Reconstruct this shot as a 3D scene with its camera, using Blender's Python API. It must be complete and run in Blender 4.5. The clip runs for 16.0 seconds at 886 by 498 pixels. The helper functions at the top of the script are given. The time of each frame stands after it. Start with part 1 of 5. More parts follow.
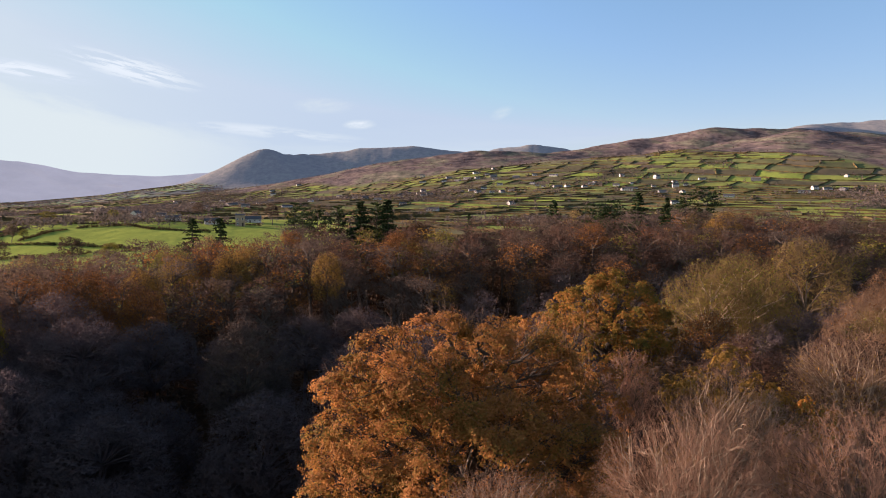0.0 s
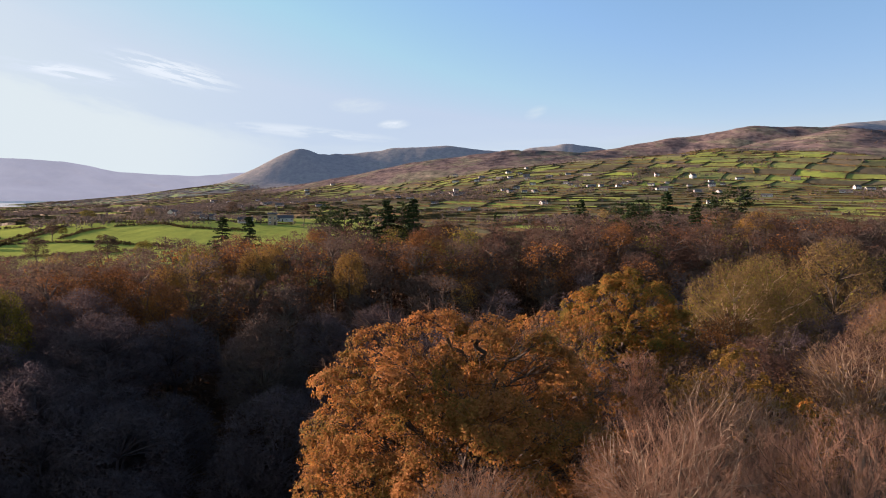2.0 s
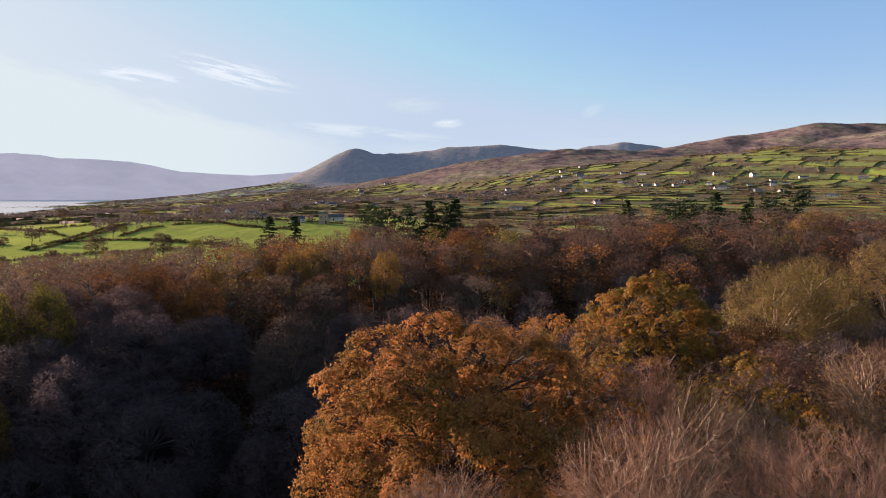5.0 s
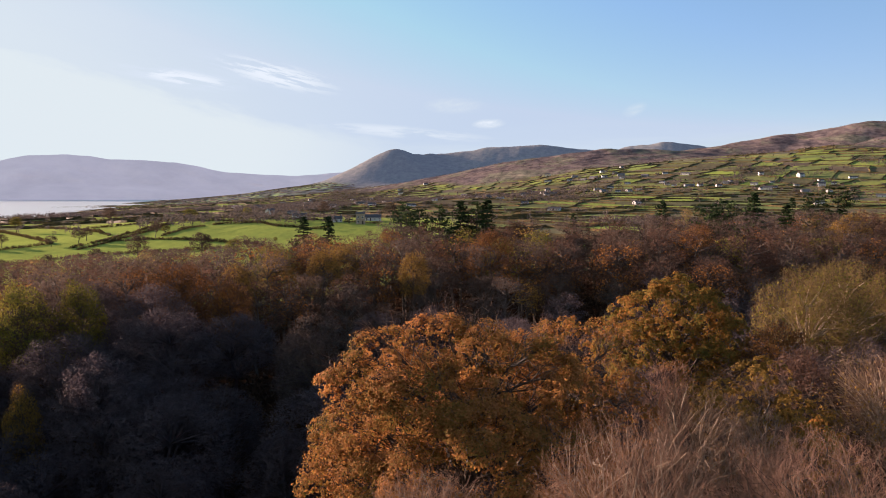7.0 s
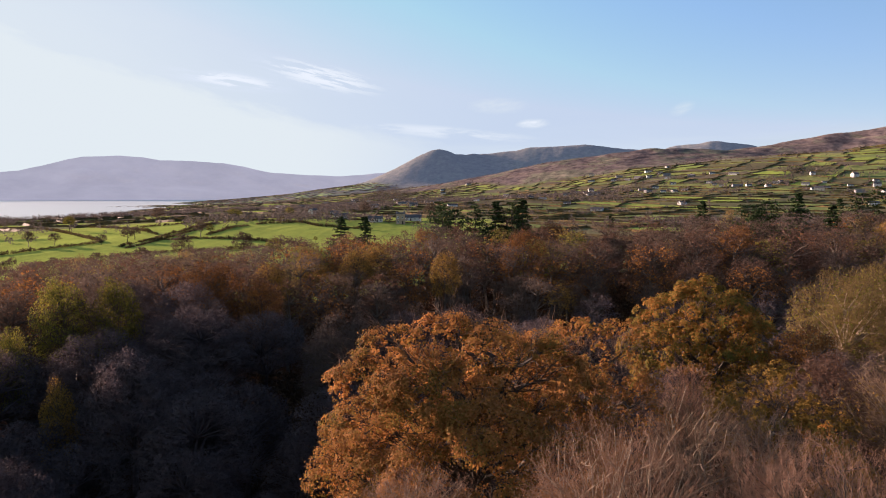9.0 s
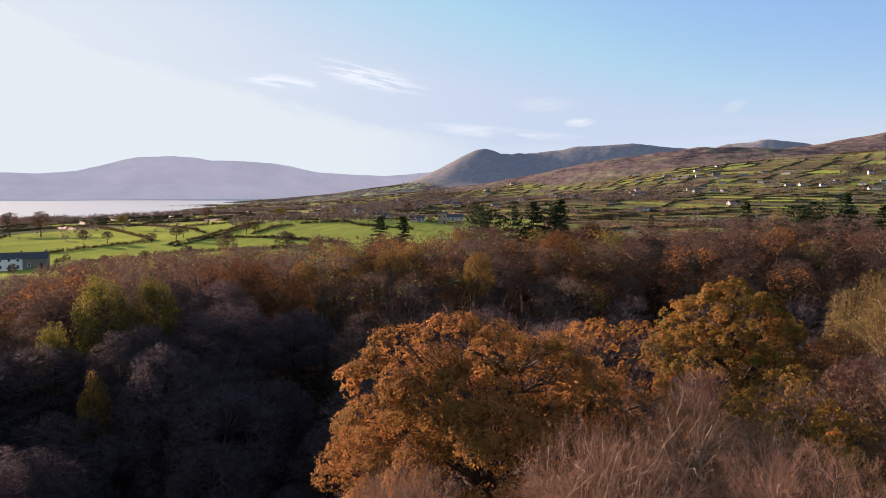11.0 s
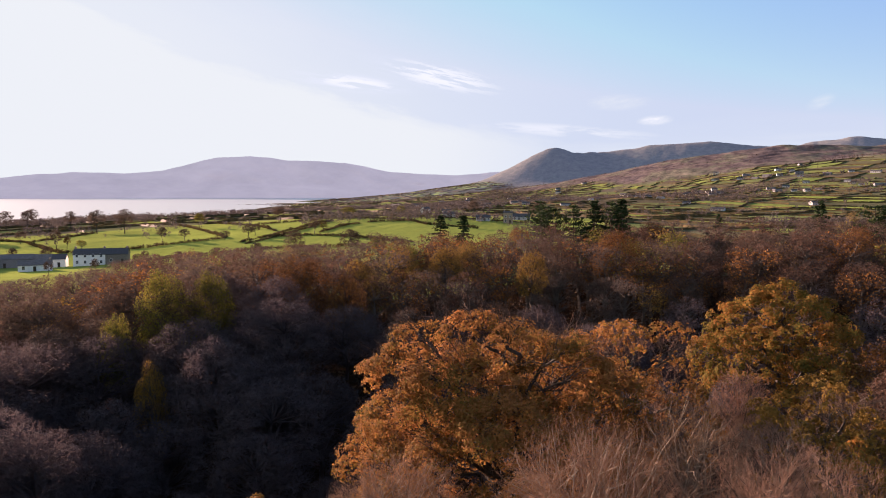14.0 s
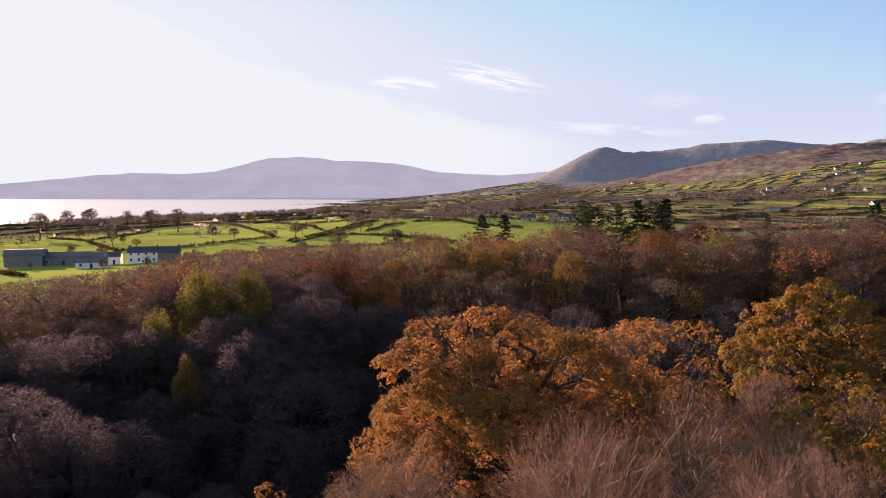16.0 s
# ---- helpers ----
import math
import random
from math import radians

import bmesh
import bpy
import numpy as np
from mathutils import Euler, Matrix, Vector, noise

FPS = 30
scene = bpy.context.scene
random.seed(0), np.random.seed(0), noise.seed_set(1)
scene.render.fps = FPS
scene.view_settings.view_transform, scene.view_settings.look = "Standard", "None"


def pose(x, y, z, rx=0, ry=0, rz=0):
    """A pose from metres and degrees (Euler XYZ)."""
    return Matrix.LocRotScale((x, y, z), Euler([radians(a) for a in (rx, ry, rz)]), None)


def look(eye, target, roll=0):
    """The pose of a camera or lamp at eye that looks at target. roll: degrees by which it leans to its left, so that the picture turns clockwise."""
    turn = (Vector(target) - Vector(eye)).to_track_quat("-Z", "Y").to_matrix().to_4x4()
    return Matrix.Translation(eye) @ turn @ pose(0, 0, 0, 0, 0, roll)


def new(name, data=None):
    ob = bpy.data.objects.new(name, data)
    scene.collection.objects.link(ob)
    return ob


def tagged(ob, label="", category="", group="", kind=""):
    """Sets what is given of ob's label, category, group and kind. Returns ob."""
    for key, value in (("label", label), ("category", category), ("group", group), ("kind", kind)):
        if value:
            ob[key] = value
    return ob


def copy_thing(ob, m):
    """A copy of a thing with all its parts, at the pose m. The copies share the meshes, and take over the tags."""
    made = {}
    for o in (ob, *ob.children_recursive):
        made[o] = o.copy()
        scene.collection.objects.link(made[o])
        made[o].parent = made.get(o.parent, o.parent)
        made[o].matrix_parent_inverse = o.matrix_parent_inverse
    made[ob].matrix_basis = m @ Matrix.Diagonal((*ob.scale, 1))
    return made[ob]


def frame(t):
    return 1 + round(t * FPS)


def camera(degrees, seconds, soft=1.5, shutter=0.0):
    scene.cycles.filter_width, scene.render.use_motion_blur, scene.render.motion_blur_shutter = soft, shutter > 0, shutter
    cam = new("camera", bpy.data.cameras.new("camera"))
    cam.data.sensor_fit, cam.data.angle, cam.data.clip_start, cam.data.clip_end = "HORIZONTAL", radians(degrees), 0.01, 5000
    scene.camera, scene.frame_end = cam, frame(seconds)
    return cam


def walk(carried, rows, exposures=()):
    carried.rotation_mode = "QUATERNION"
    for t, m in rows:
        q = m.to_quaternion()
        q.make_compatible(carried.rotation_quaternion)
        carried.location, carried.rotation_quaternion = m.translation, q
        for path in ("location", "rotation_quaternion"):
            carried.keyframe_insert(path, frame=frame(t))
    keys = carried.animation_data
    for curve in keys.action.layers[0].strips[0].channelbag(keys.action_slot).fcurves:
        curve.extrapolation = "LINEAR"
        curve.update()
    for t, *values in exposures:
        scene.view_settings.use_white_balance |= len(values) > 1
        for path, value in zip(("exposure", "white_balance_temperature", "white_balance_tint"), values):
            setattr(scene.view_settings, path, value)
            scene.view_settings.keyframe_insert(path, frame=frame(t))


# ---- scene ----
cam = camera(63.4, 16.0, 1.0)
METRES, EYE, TILT, LEAN, TURN = 17.0, 40.0, -4.6, 0.0, 0.0
ROWS = [
    (0.0, 0.0, 0.0, 0.0, 0.0, 0.0, -0.0),
    (0.5, 0.0311, -0.0024, -0.0038, 0.67, -0.0, -0.06),
    (1.0, 0.0623, -0.0049, -0.0061, 1.34, -0.01, -0.12),
    (1.5, 0.0935, -0.0072, -0.0068, 2.0, -0.02, -0.18),
    (2.0, 0.1243, -0.0093, -0.0062, 2.67, -0.04, -0.24),
    (2.5, 0.1552, -0.0106, -0.0074, 3.37, -0.05, -0.29),
    (3.0, 0.1865, -0.0103, -0.0075, 4.07, -0.06, -0.35),
    (3.5, 0.2183, -0.01, -0.0046, 4.77, -0.08, -0.42),
    (4.0, 0.2492, -0.0094, 0.0004, 5.48, -0.11, -0.48),
    (6.5, 0.4087, 0.0027, 0.0129, 9.32, -0.15, -0.79),
    (7.0, 0.4399, 0.0043, 0.0134, 10.13, -0.16, -0.86),
    (7.5, 0.4709, 0.0062, 0.0133, 10.96, -0.17, -0.93),
    (8.0, 0.5023, 0.008, 0.0127, 11.81, -0.18, -0.99),
    (8.5, 0.5336, 0.0106, 0.0128, 12.68, -0.19, -1.06),
    (9.0, 0.5648, 0.0124, 0.0138, 13.56, -0.2, -1.14),
    (11.5, 0.7246, 0.0236, 0.0223, 18.1, -0.35, -1.51),
    (12.0, 0.7545, 0.0292, 0.0224, 19.05, -0.38, -1.59),
    (12.5, 0.7841, 0.0352, 0.0219, 19.98, -0.41, -1.66),
    (13.0, 0.8136, 0.0422, 0.0221, 20.91, -0.44, -1.73),
    (13.5, 0.8428, 0.0488, 0.0226, 21.85, -0.49, -1.8),
    (14.0, 0.8713, 0.0565, 0.0207, 22.78, -0.53, -1.88),
    (14.5, 0.8999, 0.0649, 0.0172, 23.71, -0.56, -1.95),
    (15.0, 0.9288, 0.073, 0.0144, 24.66, -0.61, -2.02),
    (15.5, 0.9579, 0.0811, 0.0129, 25.61, -0.65, -2.07),
    (16.0, 0.9869, 0.0923, 0.0121, 26.62, -0.66, -2.11),
]
walk(cam, [(t, pose(0, 0, EYE, TILT, LEAN, TURN) @ pose(METRES * x, METRES * y, METRES * z, 90 + pitch, roll, yaw)) for t, x, y, z, yaw, pitch, roll in ROWS],
     exposures=[(0.0, 2.16, 5950, 33), (11.0, 2.2, 6000, 36), (16.0, 2.3, 6250, 43)])

# ---- light ----
SUN_AZ, SUN_EL = 66.0, 9.0          # degrees left of north (+y), above the horizon
world = bpy.data.worlds.new("world")
scene.world = world
world.use_nodes = True
wn, wl = world.node_tree.nodes, world.node_tree.links
sky = wn.new("ShaderNodeTexSky")
sky.sky_type, sky.sun_disc = "NISHITA", False
sky.sun_elevation, sky.sun_rotation = radians(SUN_EL), radians(360 - SUN_AZ)
sky.air_density, sky.dust_density, sky.ozone_density = 1.0, 0.15, 1.3
wn["Background"].inputs["Strength"].default_value = 0.047


def sky_math(op, a, b=None, c=None, clamp=False):
    m = wn.new("ShaderNodeMath")
    m.operation, m.use_clamp = op, clamp
    for sock, v in zip(m.inputs, (a, b, c)):
        if v is None:
            continue
        if isinstance(v, (int, float)):
            sock.default_value = v
        else:
            wl.new(v, sock)
    return m.outputs[0]


def sky_step(lo, hi, v):
    m = wn.new("ShaderNodeMapRange")
    m.interpolation_type = "SMOOTHSTEP"
    wl.new(v, m.inputs[0])
    m.inputs[1].default_value, m.inputs[2].default_value = lo, hi
    return m.outputs[0]


# thin cirrus: the sky's direction as degrees left of north and above the horizon
heaven = wn.new("ShaderNodeTexCoord")
split = wn.new("ShaderNodeSeparateXYZ")
wl.new(heaven.outputs["Generated"], split.inputs[0])
az_left = sky_math("MULTIPLY", sky_math("ARCTAN2", sky_math("MULTIPLY", split.outputs[0], -1.0), split.outputs[1]), 180 / math.pi)
el_up = sky_math("MULTIPLY", sky_math("ARCSINE", split.outputs[2]), 180 / math.pi)


def sky_noise(ka, ke, shear, detail, rough, seed):
    """Streaked noise over the sky: ka, ke per degree across and up."""
    co, t = wn.new("ShaderNodeCombineXYZ"), wn.new("ShaderNodeTexNoise")
    wl.new(sky_math("MULTIPLY", az_left, ka), co.inputs[0])
    wl.new(sky_math("MULTIPLY", sky_math("MULTIPLY_ADD", az_left, shear, el_up), ke), co.inputs[1])
    co.inputs[2].default_value = seed
    t.inputs["Scale"].default_value, t.inputs["Detail"].default_value, t.inputs["Roughness"].default_value = 1.0, detail, rough
    wl.new(co.outputs[0], t.inputs["Vector"])
    return t.outputs["Fac"]


def cloud_patch(az, el, wide, tall, shear):
    """A soft ellipse on the sky, 1 in the middle and 0 outside."""
    da = sky_math("DIVIDE", sky_math("SUBTRACT", az_left, az), wide)
    de = sky_math("DIVIDE", sky_math("SUBTRACT", sky_math("MULTIPLY_ADD", sky_math("SUBTRACT", az_left, az), shear, el_up), el), tall)
    r = sky_math("SQRT", sky_math("ADD", sky_math("MULTIPLY", da, da), sky_math("MULTIPLY", de, de)))
    return sky_step(1.0, 0.2, r)


streaks = sky_noise(0.22, 1.5, -0.05, 5, 0.62, 3.0)
fibres = sky_noise(0.30, 2.6, -0.2, 7, 0.66, 3.4)
wisp_long = sky_math("MULTIPLY", cloud_patch(23.2, 8.75, 7.0, 1.5, -0.2), sky_step(0.36, 0.54, fibres))
wisp_short = sky_math("MULTIPLY", cloud_patch(29.8, 8.2, 6.0, 0.95, -0.1), sky_step(0.36, 0.55, sky_noise(0.26, 2.4, -0.1, 6, 0.62, 6.1)))
wisps = sky_math("MAXIMUM", wisp_long, wisp_short)
band = sky_math("MULTIPLY", cloud_patch(13.5, 4.55, 10.0, 0.75, -0.08), sky_math("MULTIPLY", sky_step(0.32, 0.62, streaks), 0.75))
ruffle = sky_math("MULTIPLY_ADD", sky_noise(0.9, 2.6, 0.1, 5, 0.65, 8.0), 2.0, -0.3)
puff = sky_math("MULTIPLY", cloud_patch(6.6, 5.2, 1.7, 0.5, 0.05), sky_math("MULTIPLY", ruffle, 0.95, clamp=True))
puff2 = sky_math("MULTIPLY", cloud_patch(9.5, 6.6, 3.4, 0.9, 0.0), sky_math("MULTIPLY", ruffle, 0.5, clamp=True))
puff3 = sky_math("MULTIPLY", cloud_patch(-4.6, 6.1, 1.1, 0.6, 0.3), sky_math("MULTIPLY", ruffle, 0.5, clamp=True))
low = sky_math("MULTIPLY", sky_step(6.0, 0.8, el_up), sky_math("MULTIPLY_ADD", sky_step(0.4, 0.7, sky_noise(0.08, 1.1, 0.0, 5, 0.6, 9.0)), 0.4, 0.34))
ragged = sky_noise(0.12, 0.5, -0.2, 6, 0.62, 5.0)
# a bright veil round the low sun, its edge climbing towards it
rise = sky_math("MULTIPLY", sky_math("POWER", sky_math("MAXIMUM", az_left, 0.0), 1.85), 0.0078)
edge_up = sky_math("SUBTRACT", sky_math("ADD", rise, sky_math("MULTIPLY_ADD", ragged, 3.2, 1.3)), el_up)
veil = sky_math("MULTIPLY", sky_step(-0.9, 1.3, edge_up), sky_math("MULTIPLY", sky_step(4.0, 26.0, az_left), 0.97))
glare = sky_math("MULTIPLY", sky_step(0.0, 46.0, az_left), sky_math("MULTIPLY", sky_step(-14.0, 1.0, edge_up), 0.75))
cloud = sky_math("MAXIMUM", veil, glare)
for layer in (wisps, band, puff, puff2, puff3, low):
    cloud = sky_math("MAXIMUM", cloud, sky_math("MULTIPLY", layer, 0.95))
bright = wn.new("ShaderNodeMix")
bright.data_type = "RGBA"
wl.new(sky_math("MAXIMUM", wisps, sky_math("MAXIMUM", band, puff)), bright.inputs[0])
bright.inputs[6].default_value, bright.inputs[7].default_value = (3.42, 4.08, 3.45, 1), (3.8, 4.4, 3.9, 1)
cloud_mix = wn.new("ShaderNodeMix")
cloud_mix.data_type = "RGBA"
wl.new(cloud, cloud_mix.inputs[0])
# the clear sky's own hue, from the horizon upwards
tint = wn.new("ShaderNodeValToRGB")
steps = tint.color_ramp.elements
while len(steps) < 5:
    steps.new(0.5)
for stop, (pos, col) in zip(steps, ((0.0, (0.72, 0.80, 1.18)), (0.10, (0.73, 0.82, 1.08)), (0.24, (0.76, 0.89, 1.03)), (0.5, (0.835, 1.03, 1.06)), (1.0, (0.845, 1.03, 1.05)))):
    stop.position, stop.color = pos, (*col, 1)
wl.new(sky_math("DIVIDE", el_up, 30.0, clamp=True), tint.inputs[0])
clear = wn.new("ShaderNodeMix")
clear.data_type, clear.blend_type = "RGBA", "MULTIPLY"
clear.inputs[0].default_value = 1.0
wl.new(sky.outputs[0], clear.inputs[6])
wl.new(tint.outputs[0], clear.inputs[7])
even = wn.new("ShaderNodeMix")
even.data_type, even.blend_type = "RGBA", "DARKEN"
even.inputs[0].default_value, even.inputs[7].default_value = 1.0, (2.5, 3.24, 3.3, 1)
wl.new(clear.outputs[2], even.inputs[6])
wl.new(even.outputs[2], cloud_mix.inputs[6])
wl.new(bright.outputs[2], cloud_mix.inputs[7])
wl.new(cloud_mix.outputs[2], wn["Background"].inputs["Color"])
sun = new("sun", bpy.data.lights.new("sun", "SUN"))
sun.data.energy, sun.data.angle, sun.data.color = 5.0, radians(0.5), (1.0, 0.72, 0.46)
sun_dir = Vector((-math.sin(radians(SUN_AZ)) * math.cos(radians(SUN_EL)), math.cos(radians(SUN_AZ)) * math.cos(radians(SUN_EL)), math.sin(radians(SUN_EL))))
sun.matrix_world = look(sun_dir * 100, (0, 0, 0))


# ---- materials ----
def material(name, rough=0.9):
    m = bpy.data.materials.new(name)
    m.use_nodes = True
    n, l = m.node_tree.nodes, m.node_tree.links
    p = n["Principled BSDF"]
    p.inputs["Roughness"].default_value = rough
    p.inputs["Specular IOR Level"].default_value = 0.25
    return m, n, l, p


def ramp(n, stops):
    r = n.new("ShaderNodeValToRGB")
    e = r.color_ramp.elements
    while len(e) < len(stops):
        e.new(0.5)
    for el, (pos, col) in zip(e, stops):
        el.position, el.color = pos, (*col, 1)
    return r


def noise_node(n, l, scale, detail=4, rough=0.55, coords=None):
    t = n.new("ShaderNodeTexNoise")
    t.inputs["Scale"].default_value, t.inputs["Detail"].default_value, t.inputs["Roughness"].default_value = scale, detail, rough
    if coords is not None:
        l.new(coords, t.inputs["Vector"])
    return t


def mix_col(n, l, fac, a, b, kind="MIX"):
    m = n.new("ShaderNodeMix")
    m.data_type, m.blend_type = "RGBA", kind
    for sock, val in ((m.inputs[0], fac), (m.inputs[6], a), (m.inputs[7], b)):
        if isinstance(val, (int, float)):
            sock.default_value = val
        elif isinstance(val, tuple):
            sock.default_value = (*val, 1)
        else:
            l.new(val, sock)
    return m.outputs[2]


def leaf_material(name, stops, vary=0.25, thin=0.35):
    """Leaves: colour drawn leaf by leaf from the stops, shifted in patches over the crown and from tree to tree."""
    m, n, l, p = material(name, 0.8)
    p.inputs["Specular IOR Level"].default_value = 0.06
    geo, info, tc = n.new("ShaderNodeNewGeometry"), n.new("ShaderNodeObjectInfo"), n.new("ShaderNodeTexCoord")
    patch = noise_node(n, l, 0.35, 2, 0.5, tc.outputs["Object"])
    add = n.new("ShaderNodeMath")
    add.operation = "MULTIPLY_ADD"
    l.new(geo.outputs["Random Per Island"], add.inputs[0])
    add.inputs[1].default_value = 0.55
    sub = n.new("ShaderNodeMath")
    sub.operation = "MULTIPLY_ADD"
    l.new(patch.outputs["Fac"], sub.inputs[0])
    sub.inputs[1].default_value, sub.inputs[2].default_value = 1.3, -0.42
    l.new(sub.outputs[0], add.inputs[2])
    r = ramp(n, stops)
    l.new(add.outputs[0], r.inputs[0])
    hsv = n.new("ShaderNodeHueSaturation")
    val = n.new("ShaderNodeMapRange")
    l.new(info.outputs["Random"], val.inputs[0])
    val.inputs[3].default_value, val.inputs[4].default_value = 1 - vary, 1 + vary
    l.new(val.outputs[0], hsv.inputs["Value"])
    l.new(r.outputs[0], hsv.inputs["Color"])
    l.new(hsv.outputs[0], p.inputs["Base Color"])
    tr, mx = n.new("ShaderNodeBsdfTranslucent"), n.new("ShaderNodeMixShader")
    l.new(hsv.outputs[0], tr.inputs["Color"])
    mx.inputs[0].default_value = thin
    l.new(p.outputs[0], mx.inputs[1])
    l.new(tr.outputs[0], mx.inputs[2])
    l.new(mx.outputs[0], n["Material Output"].inputs[0])
    return m


def bark_material(name, a, b, scale=3.0, fuzz=0.0):
    m, n, l, p = material(name, 0.9)
    tc, info = n.new("ShaderNodeTexCoord"), n.new("ShaderNodeObjectInfo")
    t = noise_node(n, l, scale, 5, 0.65, tc.outputs["Object"])
    r = ramp(n, ((0.3, a), (0.7, b)))
    l.new(t.outputs["Fac"], r.inputs[0])
    hsv, val = n.new("ShaderNodeHueSaturation"), n.new("ShaderNodeMapRange")
    l.new(info.outputs["Random"], val.inputs[0])
    val.inputs[3].default_value, val.inputs[4].default_value = 0.8, 1.2
    l.new(val.outputs[0], hsv.inputs["Value"])
    l.new(r.outputs[0], hsv.inputs["Color"])
    l.new(hsv.outputs[0], p.inputs["Base Color"])
    bump = n.new("ShaderNodeBump")
    bump.inputs["Strength"].default_value, bump.inputs["Distance"].default_value = 0.5, 0.05
    l.new(t.outputs["Fac"], bump.inputs["Height"])
    l.new(bump.outputs[0], p.inputs["Normal"])
    if fuzz:
        # round fine twigs pass light on to their far side
        tr, mx = n.new("ShaderNodeBsdfTranslucent"), n.new("ShaderNodeMixShader")
        l.new(hsv.outputs[0], tr.inputs["Color"])
        mx.inputs[0].default_value = fuzz
        l.new(p.outputs[0], mx.inputs[1])
        l.new(tr.outputs[0], mx.inputs[2])
        l.new(mx.outputs[0], n["Material Output"].inputs[0])
    return m


BARK = bark_material("bark", (0.03, 0.024, 0.018), (0.09, 0.072, 0.055))
BARK_PALE = bark_material("pale_bark", (0.14, 0.105, 0.075), (0.32, 0.25, 0.175))
TWIG_BROWN = bark_material("brown_twigs", (0.036, 0.026, 0.020), (0.086, 0.060, 0.044), 0.5, 0.42)
TWIG_GREY = bark_material("grey_twigs", (0.040, 0.031, 0.026), (0.090, 0.069, 0.056), 0.5, 0.42)
TWIG_RED = bark_material("reddish_twigs", (0.042, 0.024, 0.017), (0.092, 0.052, 0.034), 0.5, 0.42)
TWIG_OLIVE = bark_material("olive_twigs", (0.085, 0.06, 0.022), (0.185, 0.13, 0.05), 0.5, 0.42)
ASH_TWIG = bark_material("ash_twigs", (0.145, 0.09, 0.06), (0.28, 0.18, 0.122), 0.5, 0.42)
ASH_PALE = bark_material("pale_ash_twigs", (0.15, 0.10, 0.064), (0.29, 0.2, 0.13), 0.5, 0.42)
TWIG_LIME = bark_material("lime_twigs", (0.10, 0.062, 0.036), (0.2, 0.128, 0.076), 0.5, 0.42)
ASH_RED = bark_material("reddish_ash_twigs", (0.19, 0.114, 0.076), (0.335, 0.205, 0.14), 0.5, 0.42)
HEDGE_TWIG = bark_material("field_tree_twigs", (0.035, 0.027, 0.02), (0.085, 0.06, 0.04), 0.5, 0.42)
# shade copy of the twig colours: bluish ambient tone put into the colour
TWIG_SHADE = bark_material("shade_tinted_twigs", (0.044, 0.034, 0.036), (0.10, 0.079, 0.081), 0.5, 0.42)
LEAF_ORANGE = leaf_material("orange_oak_leaves", ((0.0, (0.08, 0.072, 0.018)), (0.3, (0.19, 0.115, 0.028)), (0.6, (0.285, 0.13, 0.036)), (1.0, (0.36, 0.17, 0.065))), 0.06, 0.45)
LEAF_GOLD = leaf_material("gold_green_oak_leaves", ((0.0, (0.075, 0.078, 0.018)), (0.35, (0.155, 0.122, 0.025)), (0.65, (0.26, 0.135, 0.03)), (1.0, (0.37, 0.155, 0.038))), 0.06, 0.45)
LEAF_RUST = leaf_material("rust_beech_leaves", ((0.0, (0.07, 0.036, 0.015)), (0.5, (0.135, 0.064, 0.019)), (1.0, (0.22, 0.105, 0.028))), 0.3)
LEAF_YELLOW = leaf_material("yellow_leaves", ((0.0, (0.115, 0.082, 0.02)), (0.5, (0.21, 0.132, 0.028)), (1.0, (0.30, 0.175, 0.042))), 0.2)
LEAF_OLIVE = leaf_material("olive_green_leaves", ((0.0, (0.05, 0.058, 0.012)), (0.5, (0.115, 0.112, 0.02)), (1.0, (0.23, 0.185, 0.032))), 0.25)
NEEDLES = leaf_material("dark_conifer_needles", ((0.0, (0.015, 0.03, 0.012)), (0.5, (0.03, 0.05, 0.018)), (1.0, (0.06, 0.075, 0.025))), 0.2, 0.1)
HEDGE_LEAF = leaf_material("hedge_leaves", ((0.0, (0.035, 0.035, 0.015)), (0.5, (0.075, 0.06, 0.025)), (1.0, (0.14, 0.095, 0.035))), 0.1, 0.2)
THICKET = leaf_material("thicket_twigs", ((0.0, (0.025, 0.018, 0.013)), (0.5, (0.055, 0.036, 0.024)), (1.0, (0.10, 0.062, 0.03))), 0.1, 0.15)
HEATH_TUFT = leaf_material("heather_clumps", ((0.0, (0.045, 0.03, 0.026)), (0.5, (0.085, 0.055, 0.04)), (1.0, (0.12, 0.095, 0.05))), 0.1, 0.1)
WOOD_FAR = leaf_material("far_winter_woods", ((0.0, (0.05, 0.047, 0.046)), (0.5, (0.095, 0.08, 0.074)), (1.0, (0.14, 0.112, 0.092))), 0.1, 0.2)


# ---- land: heights and cover ----
def hash2(ix, iy, s=0):
    h = (ix.astype(np.int64) * 374761393 + iy.astype(np.int64) * 668265263 + s * 974634777) & 0x7FFFFFFF
    h = ((h ^ (h >> 13)) * 1274126177) & 0x7FFFFFFF
    return ((h ^ (h >> 16)) & 0xFFFFFF) / float(0xFFFFFF)


